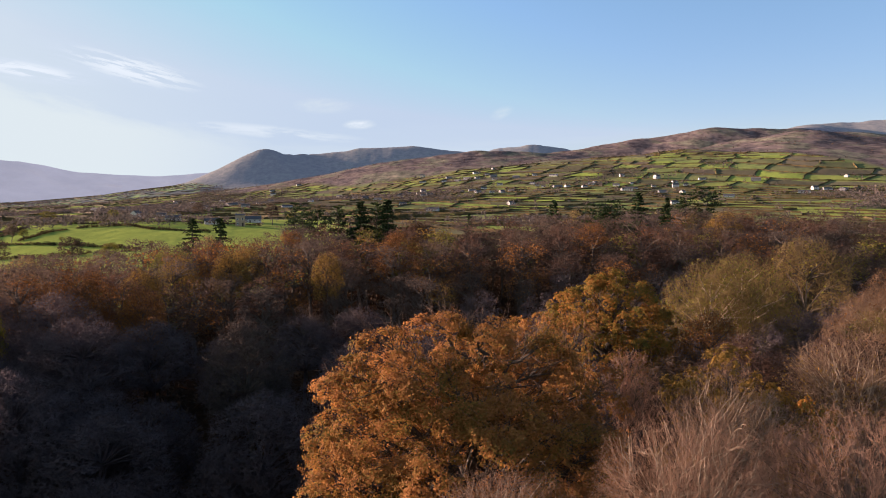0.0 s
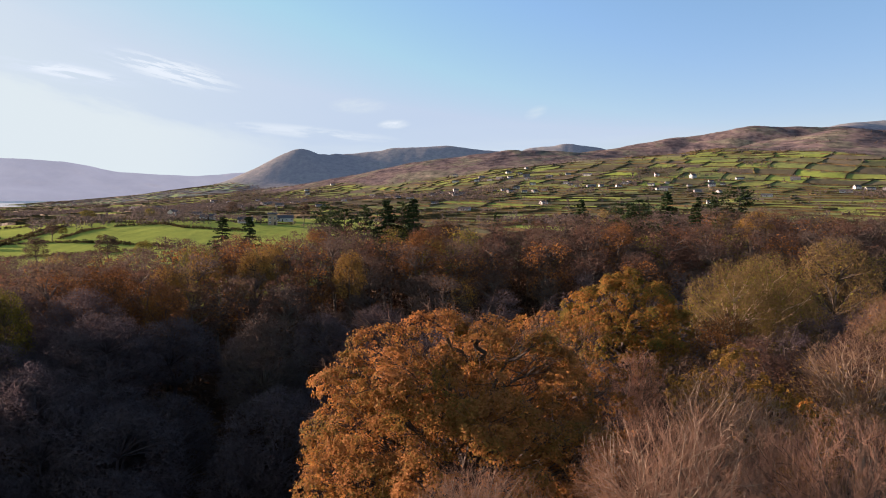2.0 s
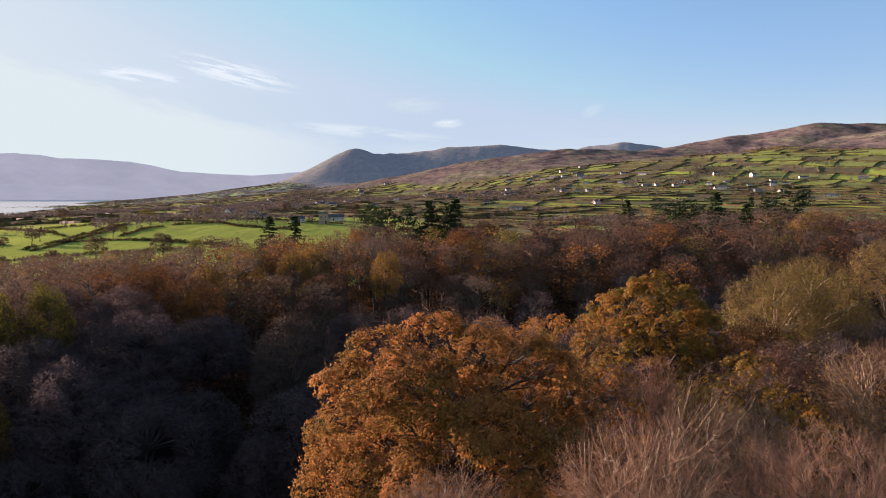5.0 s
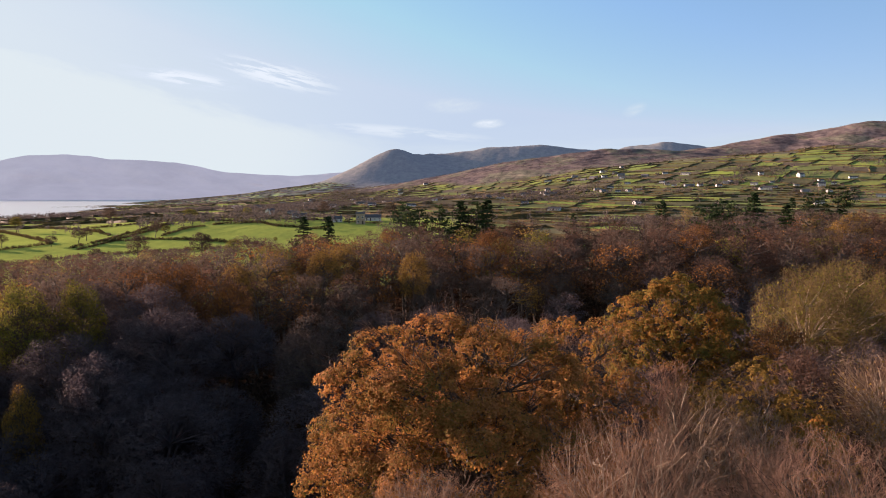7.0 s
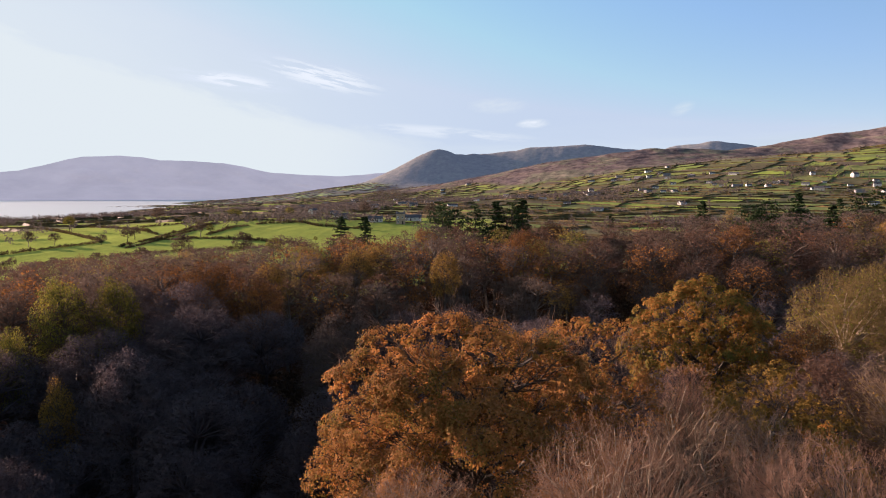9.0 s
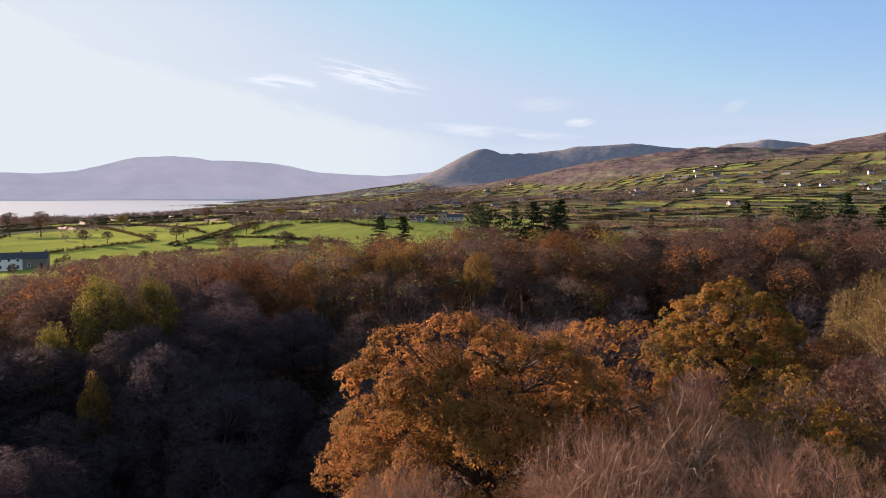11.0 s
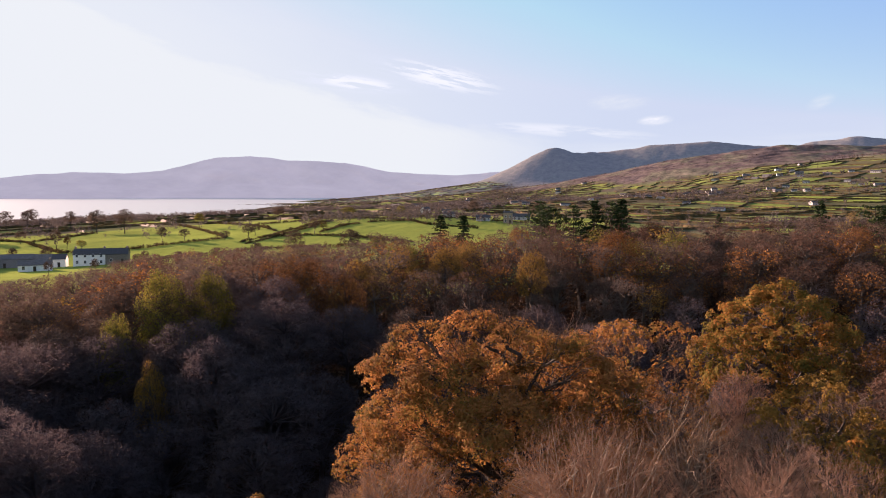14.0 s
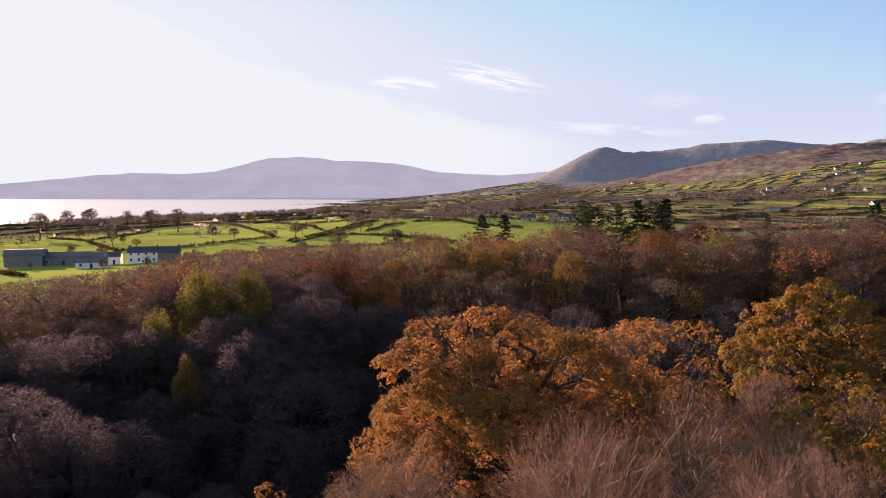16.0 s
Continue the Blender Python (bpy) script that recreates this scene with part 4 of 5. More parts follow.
BIG_KINDS = [(lobed_tree("lime_tree", 160, 7.6, 4.0, 44, 9500, 0.019, TWIG_OLIVE, LEAF_OLIVE, 2600, 0.26, BARK_PALE, core=0.13), "tall lime with bare olive twigs above yellow-green leaves"),
             (lobed_tree("lime_tree", 161, 7.4, 4.0, 44, 9500, 0.019, TWIG_LIME, LEAF_RUST, 700, 0.26, BARK_PALE, core=0.13), "broad leafless lime with dense brown twigs")]
GLEN_KINDS = [(lobed_tree("glen_tree", 170 + k, r, 4.2, 52, 7500, 0.024, m, bark=TWIG_SHADE, core=0.2), "leafless glen tree, its twigs tinted for the shade there") for k, (r, m) in enumerate(((5.0, TWIG_SHADE), (5.5, TWIG_SHADE)))]
FIELD_KINDS = [(lobed_tree("field_tree", 180 + k, 5.4, 5.0, 30, 2200, 0.07, HEDGE_TWIG, core=0.4), "bare field tree") for k in range(2)]
used = set()


def grow_copy(kinds, rng, x, y, top_z, spread=1.0, pick=None, label=""):
    t, lab = kinds[rng.integers(0, len(kinds)) if pick is None else pick]
    m = stand(t, x, y, top_z, 20, spread, rng.uniform(0, 360))
    if t.name in used:
        t = copy_at(t, m)
    else:
        used.add(t.name)
        t.matrix_basis = m
    return tagged(t, label or lab, "tree", "trees of the wood")


rng = np.random.default_rng(7)
# single trees that stand out in the wood
SINGLE = [
    (BIG_KINDS, 0, 39.5, 104, 31.2, 0.85), (BIG_KINDS, 0, 46.5, 110, 31.5, 0.85), (OLIVE_KINDS, 0, 62, 122, 33, 1.0), (BIG_KINDS, 1, 50, 82, 29.4, 0.95), (BIG_KINDS, 1, 61, 93, 31.6, 0.95), (BIG_KINDS, 1, 39, 62, 28.4, 0.85), (BIG_KINDS, 0, 52, 66, 29.0, 0.85),
    (OLIVE_KINDS, 1, -56.3, 73.8, 30.4, 0.72), (OLIVE_KINDS, 1, -51.0, 77.0, 30.2, 0.62), (OLIVE_KINDS, 1, -55.5, 65.0, 25.8, 0.5), (YELLOW_KINDS, 0, -43.5, 58.5, 22.9, 0.42), (BARE_KINDS, 1, -22, 80, 26.4, 1.1),
    (ORANGE_KINDS, 0, -47, 93, 31.2, 1.0), (ORANGE_KINDS, 1, -39, 92, 28.4, 0.8), (YELLOW_KINDS, 0, -20.5, 127, 30.3, 0.8), (YELLOW_KINDS, 0, -38, 128, 30.5, 0.9), (ORANGE_KINDS, 0, -9, 149, 33.2, 1.0),
    (ORANGE_KINDS, 1, 27, 72, 28.5, 0.9), (BARE_KINDS, 3, 34, 60, 28.5, 1.0), (OLIVE_KINDS, 0, 41, 66, 29.5, 1.0), (ORANGE_KINDS, 0, 38, 52, 27.5, 0.9),
    (YELLOW_KINDS, 0, -45, 106, 29.6, 0.9), (YELLOW_KINDS, 0, -47, 127, 29.6, 0.9), (OLIVE_KINDS, 1, -52, 137, 30.0, 1.0), (YELLOW_KINDS, 0, -40, 145, 29.8, 0.9), (ORANGE_KINDS, 1, -36, 171, 31.5, 1.0), (ORANGE_KINDS, 0, -7, 190, 33.0, 1.0), (ORANGE_KINDS, 1, 37, 178, 33.2, 1.0), (YELLOW_KINDS, 0, 73, 186, 36, 1.0), (BARE_KINDS, 1, 36, 157, 30, 0.9), (ORANGE_KINDS, 1, -57, 98, 29.5, 0.9),
    (YELLOW_KINDS, 0, 23, 45, 26.5, 0.6), (BARE_KINDS, 3, 30, 36, 29, 0.9), (BARE_KINDS, 1, 40, 44, 30, 1.0),
]
taken = [(1.4, 43, 9), (18.3, 78, 6.5), (7.5, 53, 5), (20, 49.5, 5), (-6.5, 28, 4), (19.8, 37.2, 3.5), (10.6, 33, 5), (16.8, 29.2, 5), (2.4, 26, 4.5), (14.5, 38.5, 4), (26.8, 47, 5), (15, 56.5, 3.5), (16.4, 36, 3.5)]
for kinds, pick, x, y, top_z, spread in SINGLE:
    grow_copy(kinds, rng, x, y, top_z, spread, pick)
    taken.append((x, y, (6.5 if kinds is BIG_KINDS else 4.0) * spread))


def canopy(x, y):
    """The height of the wood's tree tops."""
    d, _ = along(np.array([x]), np.array([y]), GLEN)
    d, near = float(d[0]), 1 - smooth(118, 150, y)
    c = 25.4 + smooth(80, 120, y) + 5.0 * smooth(124, 158, y) + 1.5 * smooth(165, 230, y)
    c = c + 4.0 * smooth(-25, -42, x) * smooth(68, 84, y) * near + 2.6 * smooth(16, 34, x) * smooth(80, 66, y)
    dip = 1.5 + (3.5 - 2.0 * smooth(-24, -38, x)) * smooth(74, 68, y) + 3.2 * smooth(-8, 8, x) * smooth(74, 84, y)
    c = c + 1.6 * smooth(10, 40, x) * smooth(145, 170, y)
    hollow = 3.0 * smooth(-40, -22, x) * smooth(78, 55, x) * smooth(60, 74, y) * smooth(136, 120, y - 0.12 * x)
    return float(c - max(hollow, dip * math.exp(-(d / (16 if y < 74 else 19)) ** 2)))


# lighter builds of the same trees for the joined far part of the wood
LIGHT = {}
for key, spec in (("glen", ((158, 5.0, 4.6, 26, 1700, 0.03, TWIG_SHADE, None, 0),)),
                  ("bare", ((150, 4.9, 4.6, 26, 1700, 0.03, TWIG_BROWN, None, 0), (151, 5.3, 4.6, 26, 1700, 0.03, TWIG_GREY, None, 0), (152, 4.6, 4.6, 26, 1700, 0.03, TWIG_RED, None, 0))),
                  ("orange", ((153, 4.9, 4.6, 20, 600, 0.045, TWIG_RED, LEAF_RUST, 800), (154, 4.6, 4.6, 20, 900, 0.045, TWIG_RED, LEAF_RUST, 500))),
                  ("yellow", ((155, 4.4, 4.6, 20, 500, 0.045, TWIG_BROWN, LEAF_YELLOW, 800),)),
                  ("olive", ((156, 4.9, 4.6, 20, 400, 0.045, TWIG_OLIVE, LEAF_OLIVE, 900), (157, 4.9, 4.6, 20, 1400, 0.045, TWIG_OLIVE, LEAF_OLIVE, 120)))):
    LIGHT[key] = []
    for seed, r, fork, lobes, count, thick, mat, leaf, leaves in spec:
        t = lobed_tree("light", seed, r, fork, lobes, count, thick, mat, leaf, leaves, 0.42, sides=3, core=0.34, low=-0.45, filler=0.3)
        pieces = []
        for o in t.children:
            co = np.empty(len(o.data.vertices) * 3, np.float32)
            o.data.vertices.foreach_get("co", co)
            ix = np.empty(len(o.data.loops), np.int32)
            o.data.loops.foreach_get("vertex_index", ix)
            mi = np.empty(len(o.data.polygons), np.int32)
            o.data.polygons.foreach_get("material_index", mi)
            pieces.append((co.reshape(-1, 3), ix.reshape(-1, 3), mi, list(o.data.materials)))
        LIGHT[key].append(pieces)
        for o in list(t.children) + [t]:
            data = o.data
            bpy.data.objects.remove(o)
            if data:
                bpy.data.meshes.remove(data)

far_v, far_f, far_m, far_mats, far_at = [], [], [], [], 0
for gy in np.arange(-24, 266, 7.8):
    for gx in np.arange(-160, 200, 8.8):
        x, y = gx + rng.uniform(-2.4, 2.4), gy + rng.uniform(-2.2, 2.2)
        az, r = math.degrees(math.atan2(-x, y)), math.hypot(x, y)
        roll, hue, wide = rng.random(), float(value_noise(np.array([x]), np.array([y]), 38, 2, 81)[0]), rng.uniform(1.2, 1.6)
        lift, turn = rng.uniform(-3.4, 1.5), rng.uniform(0, 360)
        if r > 190 and rng.random() < 0.25 or r > float(wood_edge(az)) or not -36 < az < 70 or any(math.hypot(x - a, y - b) < c for a, b, c in taken):
            continue
        if y < 50 and x > -24 and not (x > 30 and y > 30) or y < 24 and x > -38:
            continue
        tops = canopy(x, y) - 5.2 * float(smooth(76, 52, r)) * float(smooth(2, -10, x)) * float(smooth(48, 38, az))
        tops = min(tops, 40 - lift - float(np.interp(az, (24, 36, 42, 47, 52, 57, 62), (0.07, 0.08, 0.092, 0.119, 0.13, 0.143, 0.15))) * r * math.cos(radians(az - 24.7))) if az > 24 and r < 190 else tops
        kind, kinds = "bare", BARE_KINDS
        deep = tops < 27.0 or y < 74 and x < 10 or r < 104 and x < 16 or float(along(np.array([x]), np.array([y]), GLEN)[0][0]) < 25 and x > -12 and y < 138
        if deep:
            pass
        elif roll < (0.05 if r < 125 else 0.10) + 0.4 * (hue - 0.42):
            kind, kinds = "orange", ORANGE_KINDS
        elif roll > 0.96:
            kind, kinds = "yellow", YELLOW_KINDS
        elif roll > 0.89:
            kind, kinds = "olive", OLIVE_KINDS
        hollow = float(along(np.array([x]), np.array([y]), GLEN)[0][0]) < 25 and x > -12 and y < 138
        # bare trees where the glen lies in shade get the shade-tinted twigs
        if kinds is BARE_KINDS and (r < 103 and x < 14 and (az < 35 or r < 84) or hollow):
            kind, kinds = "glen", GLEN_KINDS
        if r < 102 and -34 < az < 62:
            grow_copy(kinds, rng, x, y, tops + lift, wide)
            continue
        m = np.array(stand(None, x, y, tops + lift, 20, wide, turn))
        for co, ix, mi, mats in LIGHT[kind][int(roll * 997) % len(LIGHT[kind])]:
            for mat in mats:
                if mat not in far_mats:
                    far_mats.append(mat)
            far_v.append(co @ m[:3, :3].T + m[:3, 3])
            far_f.append(ix + far_at)
            far_m.append(np.array([far_mats.index(q) for q in mats], np.int32)[mi])
            far_at += len(co)
me = mesh_from("woodland", np.concatenate(far_v), np.concatenate(far_f), 3)
for mat in far_mats:
    me.materials.append(mat)
me.polygons.foreach_set("material_index", np.concatenate(far_m))
tagged(new("woodland", me), "bare brown and rust-orange autumn wood on the glen's far bank", "woodland", kind="stuff")



def tufts(name, pts, wide, tall, count, size, mat, seed):
    """Small bushes, each a loose heap of leafy scraps, as one mesh."""
    rng = np.random.default_rng(seed)
    n = len(pts)
    d = rng.normal(size=(n, count, 3))
    d /= np.linalg.norm(d, axis=2, keepdims=True)
    d *= rng.uniform(0.3, 1.0, (n, count, 1))
    k = np.stack((wide, wide, tall), -1)[:, None, :]
    c = pts[:, None, :] + d * k * 0.5 + np.stack((wide * 0, wide * 0, tall * 0.45), -1)[:, None, :]
    a, b = rng.normal(size=(2, n, count, 3))
    s = (size * (wide + tall) / 2)[:, None, None]
    a, b = a / np.linalg.norm(a, axis=2, keepdims=True) * s, b / np.linalg.norm(b, axis=2, keepdims=True) * s
    v = np.stack((c - a * 0.5 - b * 0.3, c + a * 0.5 - b * 0.3, c + b * 0.6), 2).reshape(-1, 3)
    return mesh_from(name, v, np.arange(len(v)), 3, mat)


def build_undergrowth():
    """Hazel and bramble thickets between the trunks."""
    rng = np.random.default_rng(331)
    xs, ys = np.meshgrid(np.arange(-150, 130, 4.2), np.arange(10, 240, 4.2))
    x, y = xs.ravel() + rng.uniform(-2, 2, xs.size), ys.ravel() + rng.uniform(-2, 2, xs.size)
    az, r = np.degrees(np.arctan2(-x, y)), np.hypot(x, y)
    k = (az > -34) & (az < 62) & (r > 34) & (r < wood_edge(az) + 3) & (rng.random(len(x)) < 0.8)
    x, y = x[k], y[k]
    rim = smooth(34, 12, wood_edge(np.degrees(np.arctan2(-x, y))) - np.hypot(x, y))
    tall = rng.uniform(3.0, 7.5, len(x)) * (1 + 0.65 * rim)
    me = tufts("undergrowth", np.stack((x, y, land(x, y) - 0.3), -1), rng.uniform(3.4, 6.0, len(x)), tall, 44, 0.13, THICKET, 332)
    tagged(new("undergrowth", me), "brown hazel and bramble thicket under the bare trees", "undergrowth", kind="stuff")


build_undergrowth()

# conifers above the wood's far edge
FIRS = [conifer("fir_tree", 200, 20, 4.6, 4.0), conifer("pine_tree", 201, 20, 4.4, 7.0, True)]
first = [True, True]
for kind, x, y, top_z, spread in ((0, -70, 200, 33.0, 1.25), (0, -61, 196, 33.3, 1.2), (1, -40, 205, 35.5, 1.2), (1, -34, 196, 35, 1.0), (1, -29, 198, 36, 1.0), (0, -22, 192, 38, 1.15), (1, -18, 194, 37, 1.0), (0, -14.5, 190, 38.5, 1.1),
                                  (1, -48, 232, 36.5, 0.9), (0, 55, 203, 40.5, 1.1), (1, 49, 208, 37.5, 1.0), (1, 44, 205, 36.5, 1.0), (0, 66, 212, 37, 1.1), (1, 90, 246, 41.5, 1.1), (1, 84, 248, 39.5, 1.0), (0, 78, 250, 38.5, 0.8), (0, 33, 214, 38, 1.0), (0, 8, 216, 34, 0.7)):
    t = FIRS[kind]
    m = stand(t, x, y, top_z, 20, spread, (x * 37 + y * 11) % 360)
    if first[kind]:
        first[kind] = False
        t.matrix_basis = m
    else:
        t = copy_at(t, m)
    tagged(t, ("dark green fir rising above the bare wood", "dark flat-topped pine above the wood's edge")[kind], "conifer", "conifers at the wood's edge")


# ---- hedges, scattered trees and far woods ----
# where the valley's houses stand
HOUSES = [(-366, 821), (-376, 949), (-389, 1022), (-371, 1047), (-627, 1694), (-591, 1523), (-613, 1538), (-433, 1493), (-327, 1184), (-278, 952), (-208, 1169), (-189, 871), (-43, 1537), (13, 1547), (3, 1498), (30, 1476), (73, 1579), (114, 1635), (104, 1486), (146, 1444), (184, 1448), (217, 1414), (199, 1250)]
HOUSES += [(32, 1234), (50, 1233), (57, 1173), (79, 1165), (95, 1160), (112, 1177), (-404, 1710), (219, 1267), (245, 1246), (354, 1210), (381, 1179), (398, 1239), (330, 1256), (448, 1246), (333, 1343), (522, 1202), (567, 1019), (323, 1060)]
house_rng = np.random.default_rng(500)
HAMLETS = [(-330, 1050), (-210, 1120), (-120, 1230), (-60, 1180), (-400, 1250), (60, 1500), (150, 1380), (240, 1250), (400, 1220), (-560, 1600), (330, 1060)]
while len(HOUSES) < 112:
    hx, hy = HAMLETS[house_rng.integers(0, len(HAMLETS))]
    x, y = (hx + house_rng.normal() * 55, hy + house_rng.normal() * 70) if house_rng.random() < 0.7 else (house_rng.uniform(-900, 900), house_rng.uniform(700, 2100))
    if any(math.hypot(x - a, y - b) < 18 for a, b in HOUSES):
        continue
    az, z = math.degrees(math.atan2(-x, y)), height(x, y)
    if -34 < az < 26 and float(shore(np.array([x]), np.array([y]))[0]) > 60 and z < 80 and (az > -20 or y > 900):
        HOUSES.append((round(x), round(y)))

def scatter(r0, r1, step, seed):
    rng = np.random.default_rng(seed)
    xs, ys = np.meshgrid(np.arange(-r1, r1 * 0.75, step), np.arange(60, r1, step))
    x = xs.ravel() + rng.uniform(-0.5, 0.5, xs.size) * step
    y = ys.ravel() + rng.uniform(-0.5, 0.5, xs.size) * step
    az, r = np.degrees(np.arctan2(-x, y)), np.hypot(x, y)
    k = (az > -35) & (az < 63) & (r > r0) & (r < r1) & (in_wood(x, y) < 0.3) & (shore(x, y) > 20)
    return x[k], y[k], rng


def unwarp(u, v):
    """The places whose warped field coordinates are u, v, and how well each was met."""
    gx, gy = 0.81 * u + 0.59 * v, -0.59 * u + 0.81 * v
    x, y = gx.copy(), gy.copy()
    for _ in range(18):
        ex = gx - (x + 110 * (value_noise(x, y, 260, 2, 21) - 0.5) + 22 * (value_noise(x, y, 60, 2, 22) - 0.5))
        ey = gy - (y + 120 * (value_noise(x, y, 280, 2, 23) - 0.5) + 22 * (value_noise(x, y, 70, 2, 24) - 0.5))
        x, y = x + 0.7 * ex, y + 0.7 * ey
    return x, y, np.hypot(ex, ey)


def build_hedges():
    """Hedge banks along every field boundary of the plain and the slopes."""
    lines_u, lines_v = [], []
    for row in range(-17, 84):
        u = np.arange(-3400, 1400, 7.0)
        lines_u.append(u)
        lines_v.append(np.full(len(u), row * 46.0))
        h = np.array([float(row)])
        wide, off = float((40 + 55 * hash2(h, h * 0, 31))[0]), float((400 * hash2(h, h * 0, 32))[0])
        for col in range(int(-3400 / wide), int(1800 / wide)):
            lines_u.append(np.full(8, col * wide - off))
            lines_v.append(row * 46.0 + np.linspace(0, 46, 8))
    ends = np.cumsum([len(q) for q in lines_u]) - 1
    x, y, miss = unwarp(np.concatenate(lines_u), np.concatenate(lines_v))
    z, az, r = land(x, y), np.degrees(np.arctan2(-x, y)), np.hypot(x, y)
    ok = (miss < 1.5) & (az > -35) & (az < 63) & (r > 130) & (r < 3250) & (near_farm(x, y) < 0.5) & (heath(x, y, z) < 0.35) & (shore(x, y) > 25) & (in_wood(x, y) < 0.3)
    ok &= value_noise(x, y, 34, 2, 305) > 0.3
    a = np.flatnonzero(ok[:-1] & ok[1:])
    a = a[~np.isin(a, ends)]
    d = np.stack((x[a + 1] - x[a], y[a + 1] - y[a]), -1)
    long_ = np.linalg.norm(d, axis=1)
    keep = (long_ > 0.5) & (long_ < 22)
    a, d = a[keep], d[keep] / long_[keep, None]
    rough = value_noise(x, y, 13, 2, 306)
    tall = 0.7 + 1.7 * rough
    half = (0.6 + 0.7 * rough) * (1 + 0.4 * smooth(1000, 2200, r))
    side = np.stack((-d[:, 1], d[:, 0], d[:, 0] * 0), -1)
    pts = np.stack((x, y, z), -1)
    rng = np.random.default_rng(307)
    v = []
    for k in (a, a + 1):
        top = pts[k] + side * (rng.uniform(-0.4, 0.4, (len(k), 1)) * half[k, None])
        top[:, 2] += tall[k] * rng.uniform(0.75, 1.2, len(k))
        for q in (pts[k] - side * half[k, None] - (0, 0, 0.4), top, pts[k] + side * half[k, None] - (0, 0, 0.4)):
            v.append(q)
    v = np.stack(v, 1).reshape(-1, 3)
    base = np.arange(len(a))[:, None] * 6
    f = np.concatenate((base + [[0, 1, 4, 3]], base + [[1, 2, 5, 4]]), 1).reshape(-1, 4)
    tagged(new("hedgerow", mesh_from("hedgerow", v, f, 4, HEDGE_LEAF)), "dark unclipped hedges between green fields", "hedge", kind="stuff")


build_hedges()


def build_far_woods():
    for r0, r1, step, seed, count in ((430, 1100, 6.5, 311, 30), (1100, 3000, 10.5, 312, 14)):
        x, y, rng = scatter(r0, r1, step, seed)
        z = land(x, y)
        dens = scrubby(x, y)
        _, edge = fields(x, y)
        k = (heath(x, y, z) < 0.5) & (z > SEA + 2.0) & ((rng.random(len(x)) < 0.8 * smooth(*((0.57, 0.63) if r0 < 1000 else (0.56, 0.62)), dens)) | ((edge < 3.5) & (rng.random(len(x)) < 0.16)))
        x, y, z = x[k], y[k], z[k]
        n = len(x)
        near_house = [(hx + a, hy + b) for hx, hy in HOUSES if r0 < math.hypot(hx, hy) < r1 for a, b in rng.normal(size=(7, 2)) * 17 + (0, -5) if math.hypot(a, b) > 8]
        if near_house:
            hx, hy = np.array(near_house).T
            x, y, z = np.concatenate((x, hx)), np.concatenate((y, hy)), np.concatenate((z, land(hx, hy)))
        n = len(x)
        tall = rng.uniform(3, 7.5, n)
        me = tufts("far_woods", np.stack((x, y, z), -1), tall * rng.uniform(0.7, 1.1, n), tall, count, 0.2 if r0 < 1000 else 0.32, WOOD_FAR, seed)
        tagged(new("far_woods", me), "bare brown copses and hedgerow trees on the plain", "woodland", kind="stuff")


build_far_woods()


def build_heath_scrub():
    """Gorse and heather clumps on the hills."""
    x, y, rng = scatter(1000, 2700, 15.0, 321)
    z = land(x, y)
    k = (heath(x, y, z) > 0.5) & (rng.random(len(x)) < 0.75 * smooth(0.42, 0.62, value_noise(x, y, 140, 4, 91)))
    x, y, z = x[k], y[k], z[k]
    n = len(x)
    me = tufts("heather", np.stack((x, y, z - 0.3), -1), rng.uniform(2, 7, n), rng.uniform(0.8, 2.4, n), 5, 0.5, HEATH_TUFT, 322)
    tagged(new("heather", me), "dark heather and gorse clumps on the hills", "shrub", kind="stuff")


build_heath_scrub()


# ---- the near fields: hedges laid one by one, single trees ----
HEDGES = [
    ((-458, 328), (-388, 304), (-289, 247)),
    ((-388, 304), (-397, 336), (-414, 377)),
    ((-492, 352), (-485, 430), (-448, 448), (-417, 459)),
    ((-417, 459), (-305, 363), (-245, 313)),
    ((-378, 458), (-274, 380), (-233, 342)),
    ((-221, 296), (-223, 319), (-227, 359), (-244, 408)),
    ((-213, 290), (-216, 319), (-220, 359), (-238, 408)),
    ((-199, 335), (-203, 370), (-198, 394), (-178, 407), (-157, 383), (-120, 372)),
    ((-221, 318), (-198, 323), (-174, 318), (-130, 305)),
    ((-288, 399), (-273, 417), (-264, 442), (-216, 428), (-178, 407)),
    ((-421, 524), (-409, 565), (-382, 600)),
    ((-368, 560), (-197, 441), (-160, 441), (-110, 430)),
    ((-289, 247), (-262, 270), (-245, 313)),
    ((-215, 235), (-190, 262), (-160, 275), (-130, 300)),
    ((-330, 190), (-290, 172), (-250, 160), (-215, 152)),
    ((-470, 250), (-400, 222), (-330, 190)),
    ((-485, 430), (-500, 520), (-440, 560)),
]


